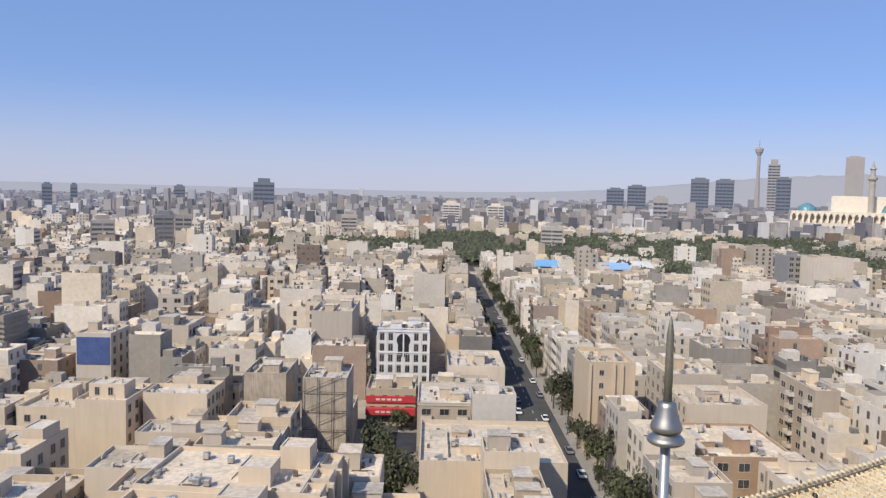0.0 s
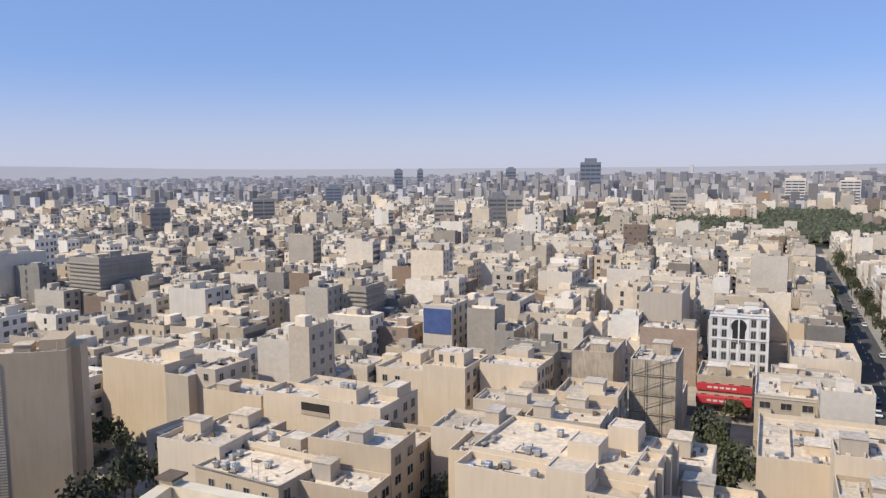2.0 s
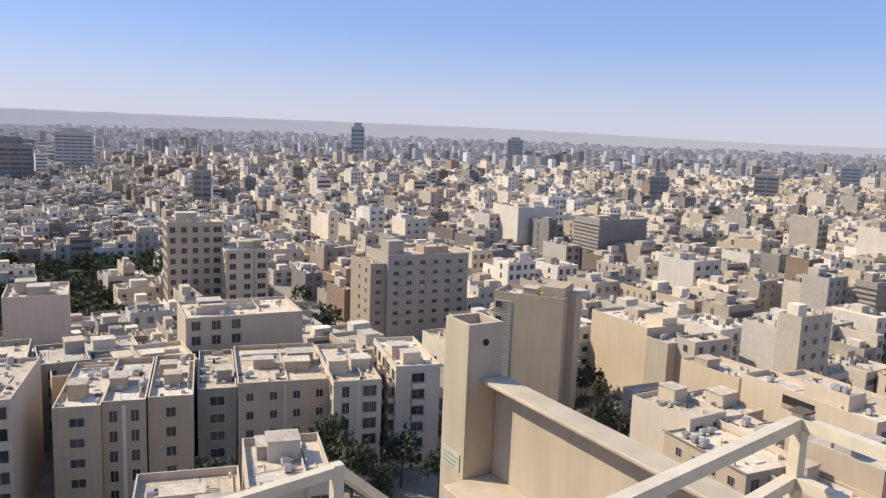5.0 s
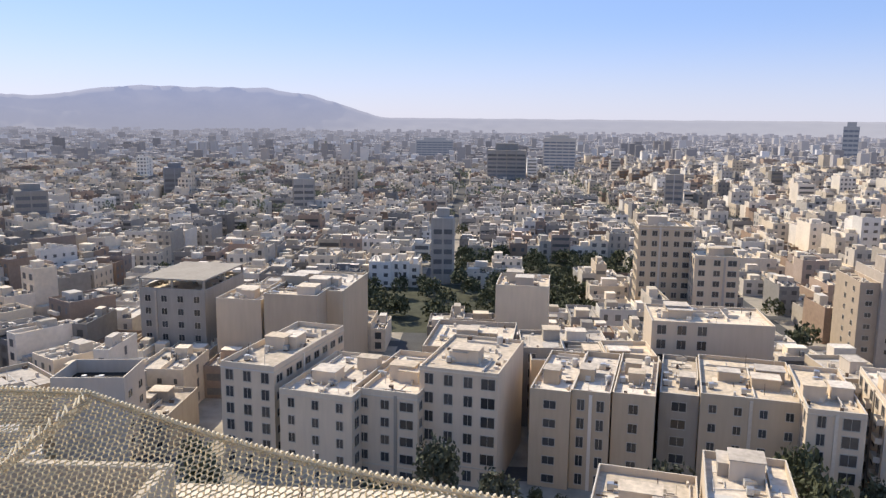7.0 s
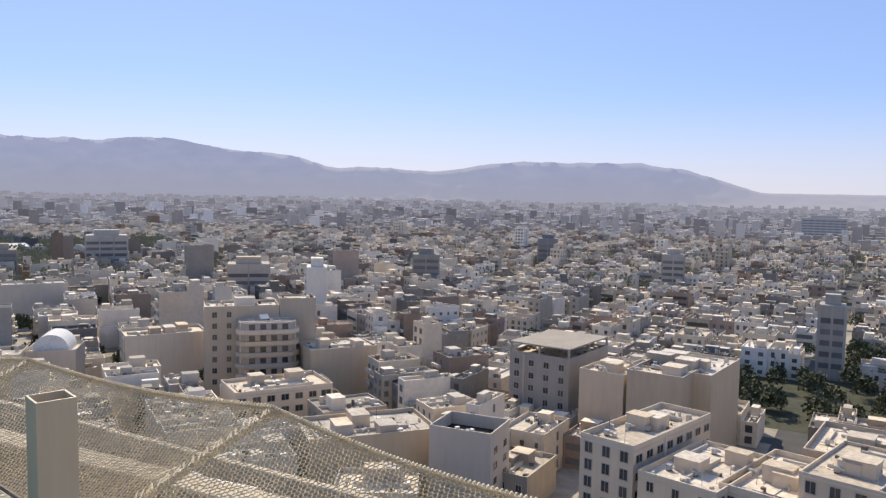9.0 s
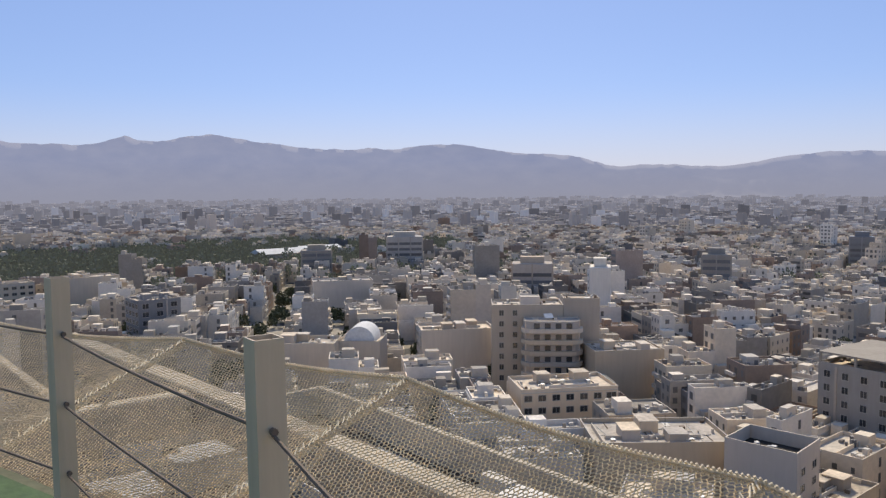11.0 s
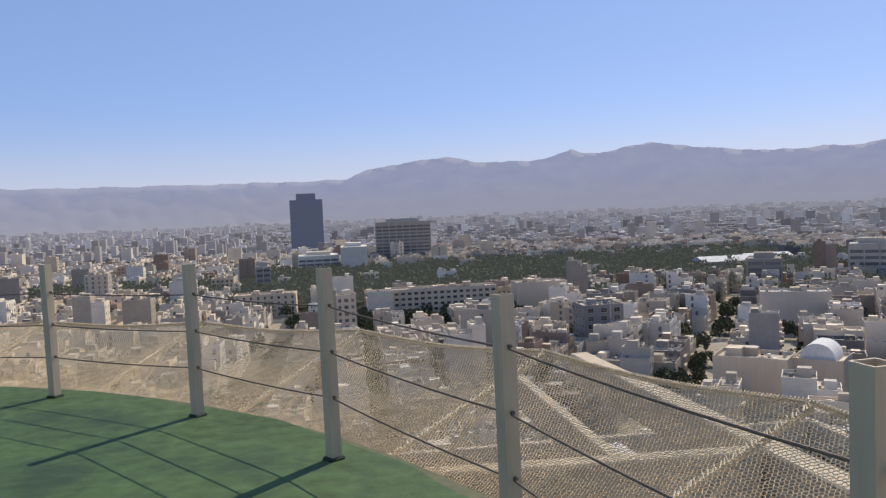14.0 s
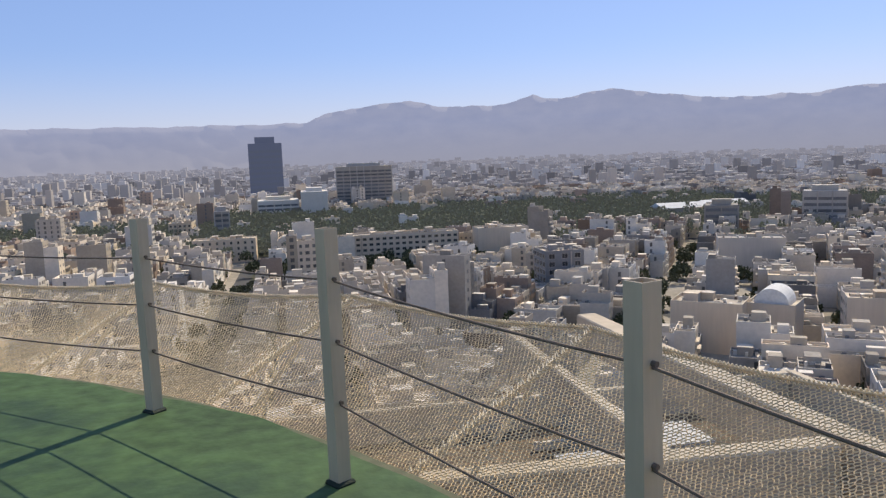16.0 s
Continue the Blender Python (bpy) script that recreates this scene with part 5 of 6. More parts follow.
for n, (x, y) in enumerate(spots):
    root = tagged(new("tree"), "dusty green street tree with a loose uneven crown", "tree", "street trees")
    s = rnd.choice((0.6, 0.8, 1.0, 1.3, 1.7))
    root.matrix_basis = pose(x, y, 0, 0, 0, rnd.uniform(0, 360)) @ Matrix.Diagonal((s, s, s * rnd.uniform(0.9, 1.2), 1))
    under("trunk", TRUNKS[n % 4], root)
    under("crown", CROWNS[n % 4], root)


def wood(name, spots, sizes, leaves, grain, material, label):
    """A far wood or scattered trees: clumps of leaf faces in one object."""
    rnd = random.Random(len(spots))
    v, f = [], []
    for x, y in spots:
        s = rnd.uniform(*sizes)
        for _ in range(leaves):
            a, b, q = rnd.uniform(0, 6.283), math.asin(rnd.uniform(-0.5, 1)), rnd.uniform(0.5, 1)
            c = (x + math.cos(a) * math.cos(b) * q * s, y + math.sin(a) * math.cos(b) * q * s, s * 1.1 + math.sin(b) * q * s)
            e = Euler((rnd.uniform(0, 6), rnd.uniform(0, 6), 0)).to_matrix()
            i = len(v)
            v += [Vector(c) + e @ Vector(p) * s * grain for p in ((-0.6, -0.4, 0), (0.6, -0.3, 0.15), (0.1, 0.7, 0))]
            f.append((i, i + 1, i + 2))
    tagged(new(name, obj_from(name, v, f, [material])), label, "trees", kind="stuff")


rnd = random.Random(31)
near_wood, far_wood = [], []
for a, b, c, e in PARKS:
    for _ in range(int(c * e * 4 / 80)):
        p = (a + rnd.uniform(-c, c), b + rnd.uniform(-e, e))
        if (62 < p[0] < 182 and 480 < p[1] < 622) or (-405 < p[0] < -290 and -670 < p[1] < -570):
            continue
        (near_wood if math.hypot(*p) < 480 else far_wood).append(p)
for sx in STREET_X:
    for k in range(70):
        y = rnd.uniform(-900, 900)
        if 140 < math.hypot(sx, y) < 900 and in_view(sx, y) and abs(sx - 32) > 5:
            (near_wood if math.hypot(sx, y) < 480 else far_wood).append((sx + rnd.choice((-3.2, 3.2)), y))
for _ in range(900):
    a, r = radians(rnd.uniform(128, 200)), rnd.uniform(230, 760)
    p = (-math.sin(a) * r, math.cos(a) * r)
    if clear(*p, 2.0):
        (near_wood if r < 480 else far_wood).append(p)
for _ in range(2600):
    a, r = radians(rnd.uniform(-36, 215)), rnd.uniform(900, 2600)
    far_wood.append((-math.sin(a) * r, math.cos(a) * r))
wood("park_trees", near_wood, (2.4, 4.2), 190, 0.26, LEAF, "dark green trees of parks and side streets")
wood("far_trees", far_wood, (4.0, 7.2), 40, 0.34, FARLEAF, "green belt of distant trees with haze painted into its colour")


for a, b, c, e in PARKS:
    strip("lawn", a - c, b - e, a + c, b + e, 0.034, LAWN, "dry green park ground under trees")

# ---- cars on the wide street ----
def car_thing(paint, label):
    root = new("car")
    bm = boxed(-0.85, -2.15, 0.35, 0.85, 2.15, 0.85, bevel=0.12)
    part("body", bm, paint, root)
    v = [(-0.75, -1.5, 0.84), (0.75, -1.5, 0.84), (0.75, 1.2, 0.84), (-0.75, 1.2, 0.84), (-0.6, -0.9, 1.4), (0.6, -0.9, 1.4), (0.6, 0.7, 1.4), (-0.6, 0.7, 1.4)]
    under("cabin", obj_from("cabin", v, [(0, 1, 5, 4), (1, 2, 6, 5), (2, 3, 7, 6), (3, 0, 4, 7), (4, 5, 6, 7)], [GLASS, paint], [0, 0, 0, 0, 1]), root)
    for x in (-0.8, 0.8):
        for y in (-1.35, 1.35):
            part("wheel", tube(bmesh.new(), (x - 0.1, y, 0.32), (x + 0.1, y, 0.32), 0.32, 12), TYRE, root)
    return tagged(root, label, "car", "cars in the street")


cars = [car_thing(WHITEPAINT, "white saloon car on the asphalt street"), car_thing(CARGREY, "dark grey saloon car on the asphalt street")]
rnd = random.Random(3)
cars[0].matrix_basis, cars[1].matrix_basis = pose(34.4, 214, 0.03), pose(28.6, 232, 0.03, 0, 0, 180)
for k in range(14):
    copy_thing(cars[k % 2], pose(rnd.choice((27.7, 36.4, 36.4)), 128 + k * 21 + rnd.uniform(-8, 8), 0.03, 0, 0, rnd.choice((0, 180))))

# ---- mountains ----
BUMPS = [(110.3, 2.4, 11.3, 4), (121.5, 1.62, 6.5, 4), (132.5, 2.55, 5.5, 2.5), (126.5, 1.75, 6, 4), (190, 2.45, 24, 8), (-30, 1.75, 15, 2.2), (82, 0.42, 38, 6)]
CREST = [(140.5, 0.85, 4.2, 2.2), (157.0, 1.45, 3.9, 1.9), (162.9, 0.65, 1.0, 1.4), (167.5, 0.72, 8.0, 3.5), (175.6, 0.62, 5.2, 8), (149.5, 0.5, 5.0, 4)]


def bell(yaw, c, h, w, p):
    return h * math.exp(-abs((yaw - c) / w) ** p)


def ridge(yaw):
    main = bell(yaw, 155.2, 2.6, 25.2, 26) + sum(bell(yaw, *b) for b in CREST) * (yaw < 180.5)
    return (main ** 14 + sum(bell(yaw, *b) ** 14 for b in BUMPS)) ** (1 / 14)


mv, mf = [], []
steps = np.arange(-48, 232, 0.3)
ROWS = 11
for yaw in steps:
    yaw = float(yaw)
    a, el = radians(yaw), ridge(yaw)
    el += 0.13 * (noise.noise((yaw * 0.6, 0, 3)) + 0.5 * noise.noise((yaw * 1.7, 1, 3)) + 0.3 * noise.noise((yaw * 4.5, 1, 3))) * min(1, el * 0.7)
    crest = 63 + math.tan(radians(el)) * 4800
    for j in range(ROWS):
        g = j / (ROWS - 2)
        r = 4560 + 240 * g + 22 * noise.noise((yaw * 0.9, j * 0.6, 9)) * (0 < j < ROWS - 2)
        z = crest * min(g, 1.0) ** 1.25 * (1 + 0.10 * noise.noise((yaw * 0.8, j * 0.9, 4)) * (0 < j < ROWS - 3)) if j < ROWS - 1 else crest * 0.4
        mv.append((-math.sin(a) * r, math.cos(a) * r, z))
for i in range(len(steps) - 1):
    for j in range(ROWS - 1):
        k = ROWS * i + j
        mf.append((k, k + ROWS, k + ROWS + 1, k + 1))
tagged(new("backdrop", obj_from("backdrop", mv, mf, [MOUNT], smooth=True)), "bare mountain range in painted blue haze fading into paler hills", "mountains", kind="structure")

# ---- helideck on the tower under the camera ----
CX, CY, DECK = 6.95, -2.55, 61.4
R_POST, R_DECK, R_RIM, Z_RIM = 7.95, 8.25, 9.92, 61.78


def ring_xy(r, a):
    return CX + r * math.cos(radians(a)), CY + r * math.sin(radians(a))


root = tagged(new("tower_block"), "cream office tower carrying the landing deck", "building")
part("wall", boxed(-3.9, -13.5, 0, 18.0, 6.5, 57.7, bevel=0.05), PLASTER, root)
part("roof", boxed(-3.85, -13.4, 57.7, 17.9, 6.2, 58.0, bevel=0.03), UNDERROOF, root)
part("podium", boxed(-14, -24, 0, -3.95, -4, 55, bevel=0.05), PLASTER, root)
part("podium", boxed(-3.95, -24, 0, 22, -13.55, 55, bevel=0.05), PLASTER, root)
part("podium_roof", boxed(-13.8, -23.8, 55.003, -3.96, -4.2, 55.06), UNDERROOF, root)
part("podium_roof", boxed(-3.94, -23.8, 55.003, 21.8, -13.57, 55.06), UNDERROOF, root)
for x0, y0, x1, y1 in ((-14.0, -24, -13.75, -4), (-13.7, -4.25, -3.96, -4), (-13.7, -24, 22, -23.75)):
    part("parapet", boxed(x0, y0, 55.004, x1, y1, 56.0, bevel=0.02), PLASTER, root)
part("low_wing", boxed(-33, -22, 0, -14.05, 1.5, 46, bevel=0.05), PLASTER, root)
part("low_wing_roof", boxed(-32.8, -21.8, 46.003, -14.06, 1.3, 46.06), ROOF, root)
ROOFS += [(pose(7.0, -3.5, 0), 21.0, 18.5, 58.0), (pose(-9, -14, 0), 9.0, 18.0, 55.07), (pose(-23.5, -10, 0), 18.0, 22.0, 46.07), (pose(-9, -14, 0), 9.0, 18.0, 55.07), (pose(-23.5, -10, 0), 17.0, 21.0, 46.07)]
part("deck_column", lathe([(1.6, 58.0), (1.6, 60.2), (2.6, 60.9), (2.6, 61.1)], 20), PLASTER, root, m=pose(CX, CY, 0))
bm = bmesh.new()
for k in range(14):
    a = 360 / 14 * k
    x, y = ring_xy(2.5, a)
    u, w = ring_xy(8.0, a)
    tube(bm, (x, y, 60.7), (u, w, 61.0), 0.09, 6)
part("girder", bm, POST, root)

helideck = tagged(new("helideck"), "round landing deck painted green with a rough concrete edge", "helipad")
bm = lathe([(R_DECK - 0.02, DECK - 0.28), (R_DECK, DECK - 0.02), (R_DECK - 0.02, DECK)], 112)
part("edge", bm, DECKSIDE, helideck, m=pose(CX, CY, 0))
dv, df = [(0, 0, 0.006)], []
for j, r in enumerate((2, 4, 6, 7.2, 8.18)):
    for k in range(288):
        a = 2 * math.pi * k / 288
        q = r + (0.07 * noise.noise((math.cos(a) * 14, math.sin(a) * 14, 2)) if j == 4 else 0)
        dv.append((q * math.cos(a), q * math.sin(a), 0.006 + 0.012 * noise.noise((q * math.cos(a) * 0.8, q * math.sin(a) * 0.8, 5)) * (j < 4) + 0.004 * (j < 4)))
df += [(0, 1 + k, 1 + (k + 1) % 288) for k in range(288)]
for j in range(4):
    df += [(1 + 288 * j + k, 289 + 288 * j + k, 289 + 288 * j + (k + 1) % 288, 1 + 288 * j + (k + 1) % 288) for k in range(288)]
under("green_surface", obj_from("green_surface", dv, df, [GREENPAD], smooth=True), helideck, pose(CX, CY, DECK), "worn green painted surface")

# guard fence: hollow square posts and three cables
fence = tagged(new("guard_fence"), "guard fence of cream square steel posts with three rusty cables", "fence")
ANG = [-120.9 - 12.857 * k for k in range(-6, 13)]


bm = bmesh.new()
o, i = 0.0365, 0.0325
for x0, y0, x1, y1 in ((-o, -o, o, -i), (-o, i, o, o), (-o, -i, -i, i), (i, -i, o, i)):
    box(bm, x0, y0, 0.0, x1, y1, 1.2)
bmesh.ops.remove_doubles(bm, verts=bm.verts, dist=0.0001)
POST_ME = bpy.data.meshes.new("post")
bm.to_mesh(POST_ME)
bm.free()
POST_ME.materials.append(POST)
# thin dark green plate drawn for the dark smudge at each post's foot
bm = boxed(-0.055, -0.055, -0.012, 0.055, 0.055, 0.016, bevel=0.01)
FOOT_ME = bpy.data.meshes.new("base_plate")
bm.to_mesh(FOOT_ME)
bm.free()
FOOT_ME.materials.append(BOOT)
bm = tube(bmesh.new(), (-0.052, 0, 0), (0.052, 0, 0), 0.0095, 8)
EYE_ME = bpy.data.meshes.new("eyelet")
bm.to_mesh(EYE_ME)
bm.free()
EYE_ME.materials.append(CABLE)
LEVELS = (0.95, 0.66, 0.37)
rnd = random.Random(8)
# no two posts are set quite alike: offset along x, height, and how high the cables pass
UNLIKE = {7: (-0.03, 1.2, 0.02), 8: (0.03, 1.21, 0.03), 9: (0.037, 1.167, -0.008), 10: (0.012, 1.172, -0.006), 11: (0.0, 1.17, 0.004)}
SET = []
for n, a in enumerate(ANG):
    dx, tall, lift = UNLIKE.get(n, (0.0, 1.2, 0.0))
    x, y = ring_xy(R_POST, a)
    SET.append((x + dx, y, tall, lift))
for a, (x, y, tall, lift) in zip(ANG, SET):
    post = under("post", POST_ME, fence, pose(x, y, DECK + 0.01, rnd.uniform(-0.6, 0.6), rnd.uniform(-0.6, 0.6), a + 90) @ Matrix.Diagonal((1, 1, tall / 1.2, 1)))
    under("base_plate", FOOT_ME, post)
    for z in LEVELS:
        under("eyelet", EYE_ME, post, pose(0, 0, (z + lift) * 1.2 / tall))
for (x, y, _, lift), (x2, y2, _, lift2) in zip(SET, SET[1:]):
    for z in LEVELS:
        p, q = Vector((x, y, DECK + z + lift)), Vector((x2, y2, DECK + z + lift2))
        pts = [p.lerp(q, k / 6) - Vector((0, 0, 0.014 * 4 * (k / 6) * (1 - k / 6))) for k in range(7)]
        part("cable", sweep(bmesh.new(), pts, 0.0052), CABLE, fence)

# safety net on outriggers round the deck
net = tagged(new("safety_net"), "sloping safety net of tan wire mesh round the green deck", "safety net")
N_RAD, N_ARC = 76, 78


def net_point(r, a):
    """The net's surface: it hangs a little between the arms and rises to the rim."""
    g = (r - 8.2) / (R_RIM - 8.2)
    u = ((a + 0.5) % 1.0)
    sag = 0.10 * math.sin(math.pi * u) * math.sin(math.pi * min(max(g, 0), 1)) + 0.05 * math.sin(math.pi * u) * g
    ang = radians(12.857 * a)
    rr = r - 0.07 * math.sin(math.pi * u) * g
    return Vector((rr * math.cos(ang), rr * math.sin(ang), 61.30 + (Z_RIM - 61.30) * g - sag))


def net_panel():
    """Twisted hexagonal wire mesh for the panel between two arms, in the deck's own frame."""
    v, f = [], []
    dr, da = (R_RIM - 8.2) / N_RAD, 1.0 / N_ARC

    def at(i, j):
        n = noise.noise_vector((i * 0.9, j * 0.9, 3))
        return net_point(8.2 + dr * (i + 0.35 * n.x), -0.5 + da * min(max(j + 0.35 * n.y, 0), N_ARC)) + Vector((0, 0, 0.006 * n.z))

    def strand(p, q, s=0.0036):
        d = (q - p).normalized()
        side = d.cross(Vector((0, 0, 1))).normalized() * s
        up = Vector((0, 0, s * 1.4))
        k = len(v)
        for c in (p, q):
            v.extend((c - side, c + side, c + up))
        f.extend(((k + 1, k + 2, k + 5, k + 4), (k + 2, k, k + 3, k + 5)))

    for i in range(N_RAD):
        for j in range(N_ARC):
            sh = 0.5 * (i % 2)
            p = at(i + 0.18, min(j + sh, N_ARC))
            q = at(i + 0.68, min(j + sh, N_ARC))
            strand(p, q)
            strand(q, at(i + 1.18, min(j + sh + 0.5, N_ARC)))
            strand(q, at(i + 1.18, max(j + sh - 0.5, 0)))
    return obj_from("net_panel", v, f, [NET])


PANEL = net_panel()
bm = bmesh.new()
pts = [net_point(R_RIM, -0.5 + k / 10) + Vector((0, 0, 0.012)) for k in range(11)]
for c, d in zip(pts, pts[1:]):
    tube(bm, c, d, 0.008, 7)
for k in range(90):
    p = net_point(R_RIM, -0.5 + (k + 0.5) / 90)
    tube(bm, p + Vector((0.02, 0, -0.02)), p + Vector((-0.01, 0.012, 0.03)), 0.0065, 5)
RIM_ME = bpy.data.meshes.new("rim_rope")
bm.to_mesh(RIM_ME)
bm.free()
RIM_ME.materials.append(RIMROPE)
bm = bmesh.new()
tube(bm, (8.2, 0, 61.27), (R_RIM, 0, Z_RIM - 0.03), 0.019, 7)
tube(bm, (8.2, 0, 60.75), (9.3, 0, 61.52), 0.018, 6)
for k in range(58):
    g = (k + 0.5) / 58
    p = Vector((8.2 + (R_RIM - 8.2) * g, 0, 61.285 + (Z_RIM - 61.285) * g))
    tube(bm, p + Vector((-0.03, -0.022, 0.0)), p + Vector((0.02 + 0.02 * math.sin(k * 2.3), 0.022, 0.016)), 0.0045, 5)
ARM_ME = bpy.data.meshes.new("outrigger_arm")
bm.to_mesh(ARM_ME)
bm.free()
ARM_ME.materials.append(RIMROPE)
for n, a in enumerate(ANG):
    mid, up = a - 6.43, 0.07 if n > 14 else 0.0     # past the stair landing the net hangs a little higher
    under("net_panel", PANEL, net, pose(CX, CY, up, 0, 0, mid))
    under("rim_rope", RIM_ME, net, pose(CX, CY, up, 0, 0, mid))
    under("outrigger_arm", ARM_ME, net, pose(CX, CY, up, 0, 0, a))

# pale edge beams of the tower seen below the net, and what lies on its roof
for p, q, wide in (((-3.72, -0.9), (-3.0, -12.5), 0.26), ((-3.1, -8.0), (9.0, -8.6), 0.2), ((-2.2, -8.1), (-2.1, -13.0), 0.14), ((-3.5, -2.4), (1.0, -2.6), 0.12)):
    d = Vector((q[0] - p[0], q[1] - p[1], 0))
    bm = boxed(0, -wide / 2, -0.42, d.length, wide / 2, 0, bevel=0.015)
    ob = part("edge_beam", bm, PLASTER, bpy.data.objects["tower_block"], m=pose(p[0], p[1], 60.86 if wide > 0.15 else 60.62, 0, 0, math.degrees(math.atan2(d.y, d.x))))
rnd = random.Random(17)
for k in range(26):
    root = tagged(new("roof_duct"), "pale sheet-metal duct box on the tower roof", "duct", "ducts on the tower roof")
    if k < 9:
        root.matrix_basis = pose(rnd.uniform(-3.2, 0.5), -11.5 + 1.9 * k, 58.0, 0, 0, rnd.uniform(-8, 8))
    else:
        root.matrix_basis = pose(rnd.uniform(-12.5, -5.0), -22.0 + 1.02 * (k - 9), 55.06, 0, 0, rnd.uniform(-8, 8))
    w, d, h = rnd.uniform(0.5, 1.3), rnd.uniform(0.4, 1.0), rnd.uniform(0.4, 1.1)
    if k >= 9:
        w, d = w * 1.8, d * 1.8
    part("casing", boxed(-w / 2, -d / 2, 0, w / 2, d / 2, h, bevel=0.03), STEEL if k % 2 else PLASTIC, root)
    part("lid", boxed(-w / 2 - 0.03, -d / 2 - 0.03, h, w / 2 + 0.03, d / 2 + 0.03, h + 0.04, bevel=0.01), PLASTIC, root)

# hollow column and long beam beside the landing
col = tagged(new("column"), "worn cream hollow column with a green label, joined to a beam", "column")
bm = bmesh.new()
for x0, y0, x1, y1 in ((-4.07, 6.24, -3.73, 6.27), (-4.07, 6.53, -3.73, 6.56), (-4.07, 6.27, -4.04, 6.53), (-3.76, 6.27, -3.73, 6.53)):
    box(bm, x0, y0, 56, x1, y1, 61.42)
part("shaft", bm, PLASTER, col)
# near-black filling and disc paint the dark of the hollow and pipe hole
part("inside", boxed(-4.035, 6.275, 58, -3.765, 6.525, 61.2), DARKVOID, col)
part("pipe_hole", tube(bmesh.new(), (-3.735, 6.40, 61.27), (-3.722, 6.40, 61.27), 0.028, 10), DARKVOID, col)
part("label_plate", boxed(-4.03, 6.232, 60.22, -3.78, 6.2385, 60.36), SIGNGREEN, col, "faded green label with unreadable lines")
bm = bmesh.new()
for k in range(3):
    box(bm, -4.01, 6.227, 60.245 + 0.036 * k, -3.84 + 0.02 * k, 6.2315, 60.252 + 0.036 * k)
part("label_line", bm, LABELINK, col)
beam = tagged(new("beam"), "long cream plastered beam with a dusty flat top", "beam")
part("web", boxed(-3.72, 6.51, 60.18, 9.0, 6.57, 60.95), PLASTER, beam)
part("top_plate", boxed(-3.72, 6.36, 60.952, 9.0, 6.585, 60.985, bevel=0.008), PLASTER, beam, "dusty flat top")
part("ledge", boxed(-3.72, 6.05, 60.08, 9.0, 6.57, 60.18, bevel=0.01), PLASTER, beam)

# landing rails
rails = tagged(new("landing_rail"), "cream tubular steel rail round the stair landing with scrolls", "railing")
A, B = (-0.62, 5.68), (-1.0, 3.98)


def rail_bar(name, p, q, s=0.0225):
    p, q = Vector(p), Vector(q)
    d = q - p
    turn = d.to_track_quat("Z", "Y").to_matrix().to_4x4()
    bm = bmesh.new()
    bmesh.ops.create_cube(bm, size=1, matrix=Matrix.Translation((p + q) / 2) @ turn @ Matrix.Diagonal((2 * s, 2 * s, d.length, 1)))
    return part(name, bm, RAIL, rails)


for z, n in ((61.85, "top_rail"), (61.62, "mid_rail")):
    rail_bar(n, (A[0] - 0.02, A[1], z), (1.3, 5.66, z))
    rail_bar(n, (A[0], A[1] - 0.03, z), (-0.42, 4.45, z - (0.0 if n == "top_rail" else 0.02)))
rail_bar("post", (A[0], A[1], 60.2), (A[0], A[1], 61.89))
rail_bar("post", (B[0], B[1], 60.4), (B[0], B[1], 61.87), 0.017)
rail_bar("top_rail", (B[0], B[1], 61.85), (-0.88, 3.25, 61.84), 0.016)
rail_bar("top_rail", (B[0], B[1], 61.85), (-1.62, 4.7, 61.15), 0.016)
part("cap", boxed(A[0] - 0.034, A[1] - 0.034, 61.888, A[0] + 0.034, A[1] + 0.034, 61.896), CABLE, rails)
for c in (3.62, 3.85):
    pts = [Vector((-0.94, c + 0.085 * (1 - t / 22) * math.cos(t * 0.55), 61.72 + 0.085 * (1 - t / 22) * math.sin(t * 0.55))) for t in range(18)]
    part("scroll", sweep(bmesh.new(), pts, 0.008), RAIL, rails)
part("platform", boxed(-0.62, 3.3, 60.1, 4.2, 5.66, 60.2), PLASTER, rails, "pale landing slab")

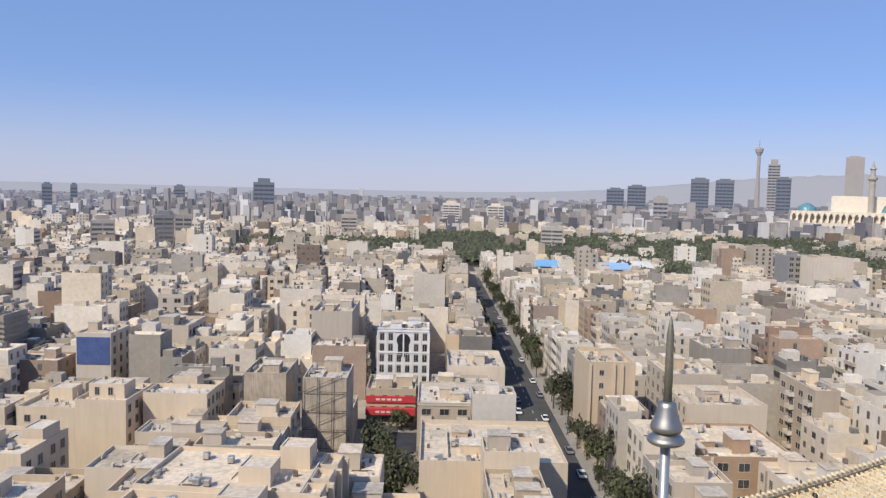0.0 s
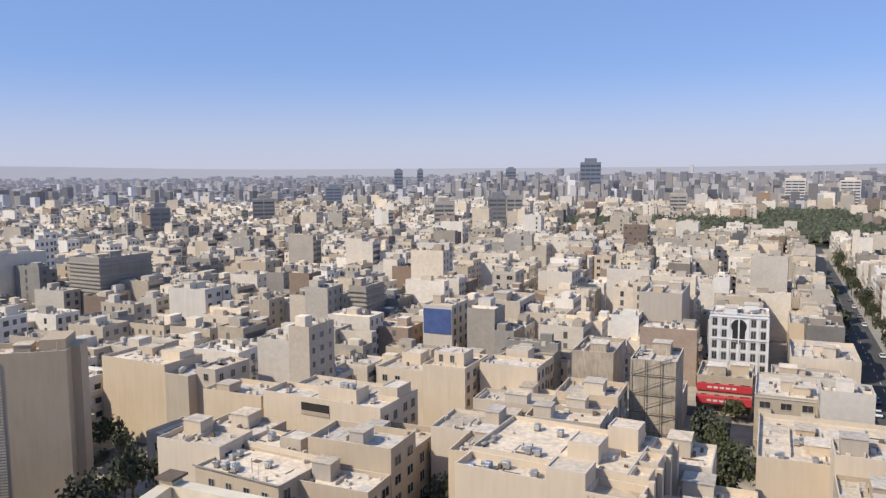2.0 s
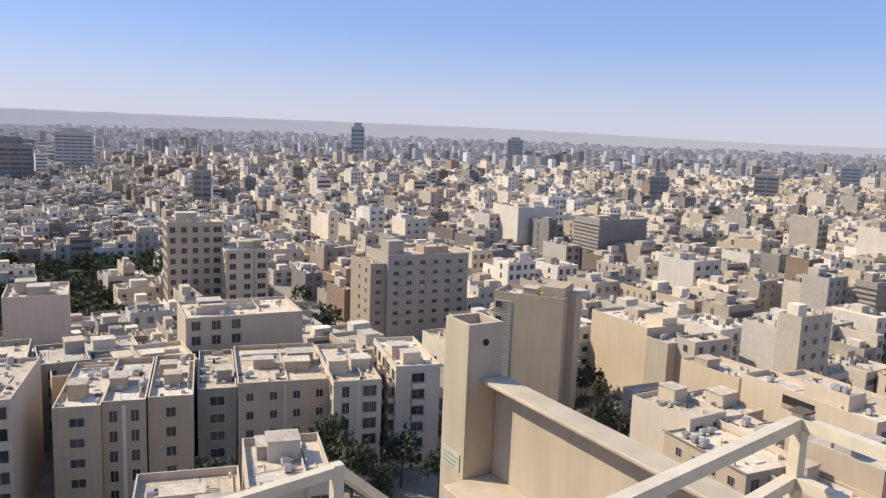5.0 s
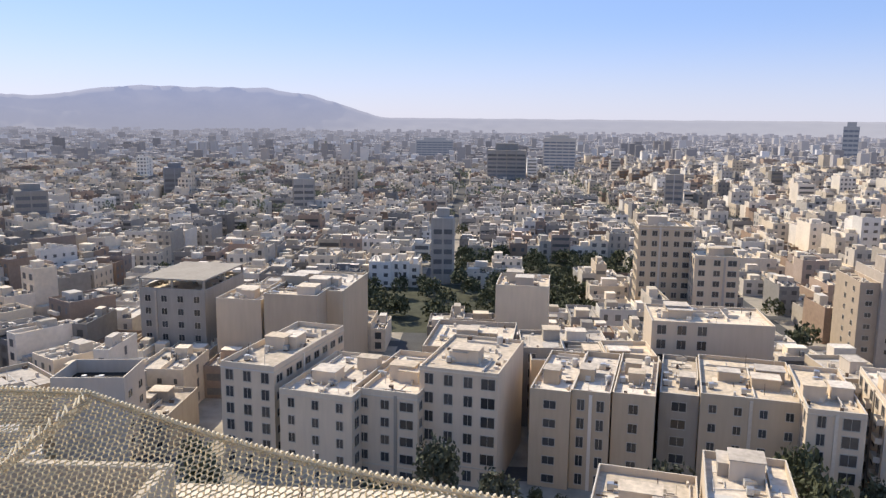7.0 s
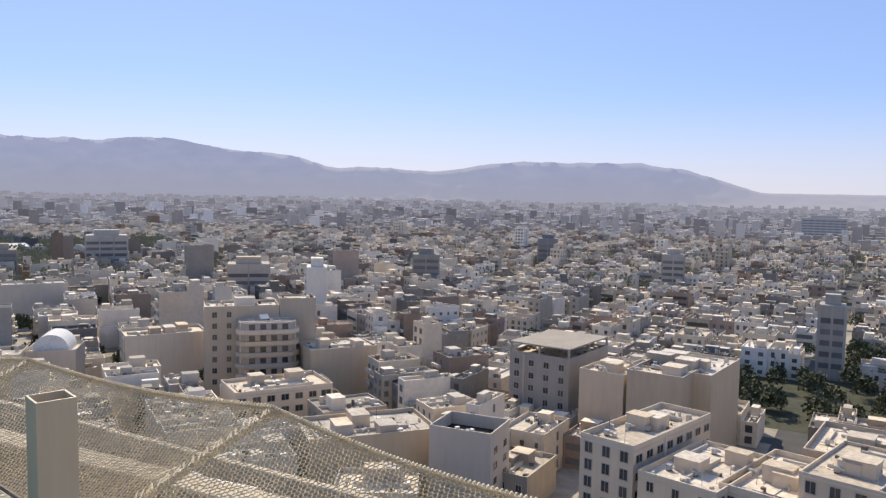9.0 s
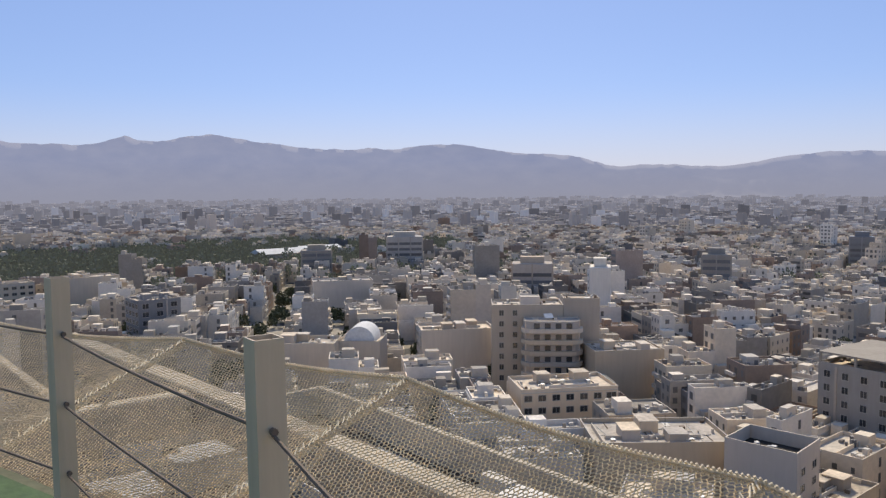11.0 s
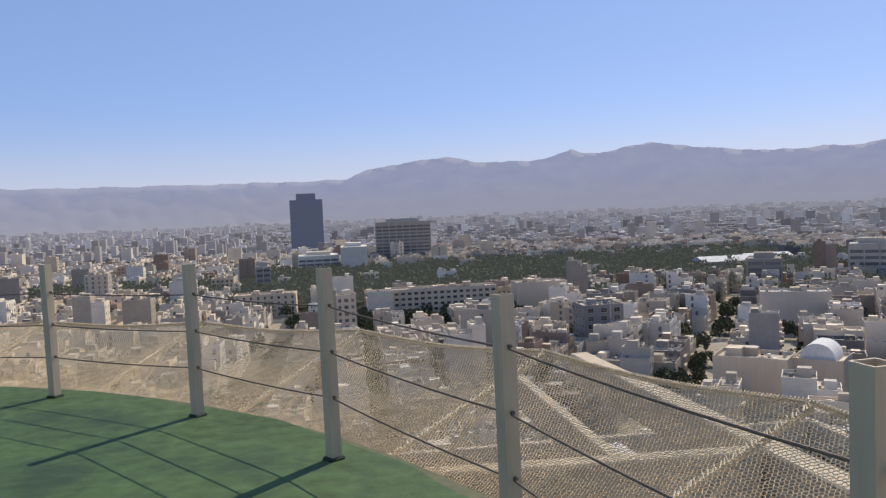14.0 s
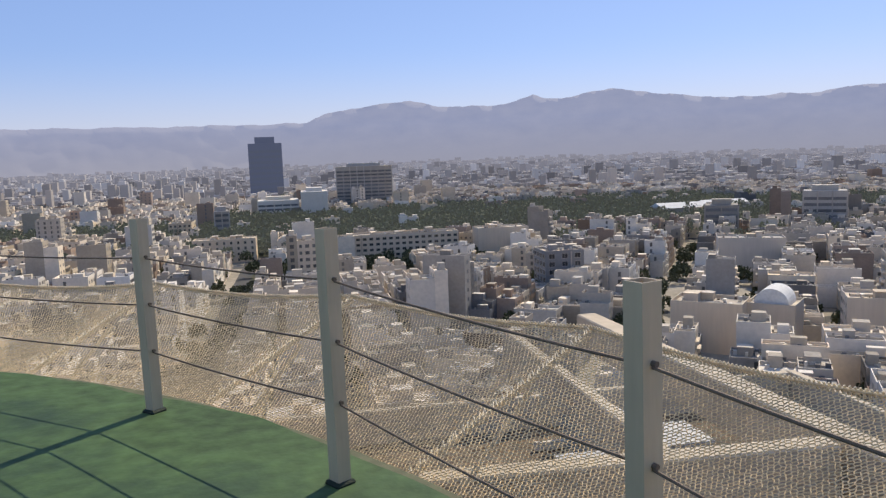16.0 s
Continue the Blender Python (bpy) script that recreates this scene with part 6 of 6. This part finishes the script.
# lightning rod with its flared steel head
rod = tagged(new("lightning_rod"), "dull steel lightning rod with a flared head on a mast", "lightning rod")
rod.matrix_basis = pose(2.30, 6.40, 0)
part("mast", lathe([(0.017, 58.0), (0.017, 61.96)], 12), STEEL, rod, smooth=True)
part("skirt", lathe([(0.018, 61.940), (0.052, 61.943), (0.061, 61.950), (0.063, 61.958), (0.054, 61.968), (0.036, 61.980), (0.030, 61.988)], 32), STAINLESS, rod, smooth=True)
part("bell", lathe([(0.030, 61.982), (0.049, 61.988), (0.053, 61.996), (0.051, 62.006), (0.044, 62.022), (0.037, 62.044), (0.032, 62.068), (0.029, 62.082), (0.016, 62.087)], 32), STAINLESS, rod, smooth=True)
part("tip", lathe([(0.0145, 62.085), (0.0138, 62.20), (0.0125, 62.31), (0.007, 62.345), (0.002, 62.37)], 14), RODTIP, rod, smooth=True)

# ---- small clutter on the near roofs ----
heap = Heap()
rnd = random.Random(13)
for m, w, d, h in ROOFS:
    for _ in range(int(9 + w * d / 16)):
        x, y = rnd.uniform(-0.46, 0.46) * w, rnd.uniform(-0.46, 0.46) * d
        kind = rnd.random()
        if kind < 0.55:
            a, b, c = rnd.uniform(0.12, 0.5), rnd.uniform(0.12, 0.45), rnd.uniform(0.15, 0.9)
        elif kind < 0.8:
            a, b, c = rnd.uniform(0.8, 2.4), 0.06, rnd.uniform(0.08, 0.25)
        elif kind < 0.9:
            a, b, c = 0.04, 0.04, rnd.uniform(1.2, 2.6)
        else:
            a, b, c = rnd.uniform(0.6, 1.6), rnd.uniform(0.5, 1.2), 0.05
        if rnd.random() < 0.5:
            a, b = b, a
        a, b = min(a, w / 2 - 0.3 - abs(x)) if abs(x) + a > w / 2 - 0.3 else a, min(b, d / 2 - 0.3 - abs(y)) if abs(y) + b > d / 2 - 0.3 else b
        if a < 0.03 or b < 0.03:
            continue
        v, f = cuboid(x - a, y - b, h + 0.006, x + a, y + b, h + 0.006 + c)
        heap.add([m @ Vector(p) for p in v], f, [rnd.choice((0, 1, 2, 2))] * 5)
heap.done("roof_clutter", [PLASTIC, CABLE, PARAPET], "pipes, vents, boards and boxes strewn over flat roofs", "roof clutter")
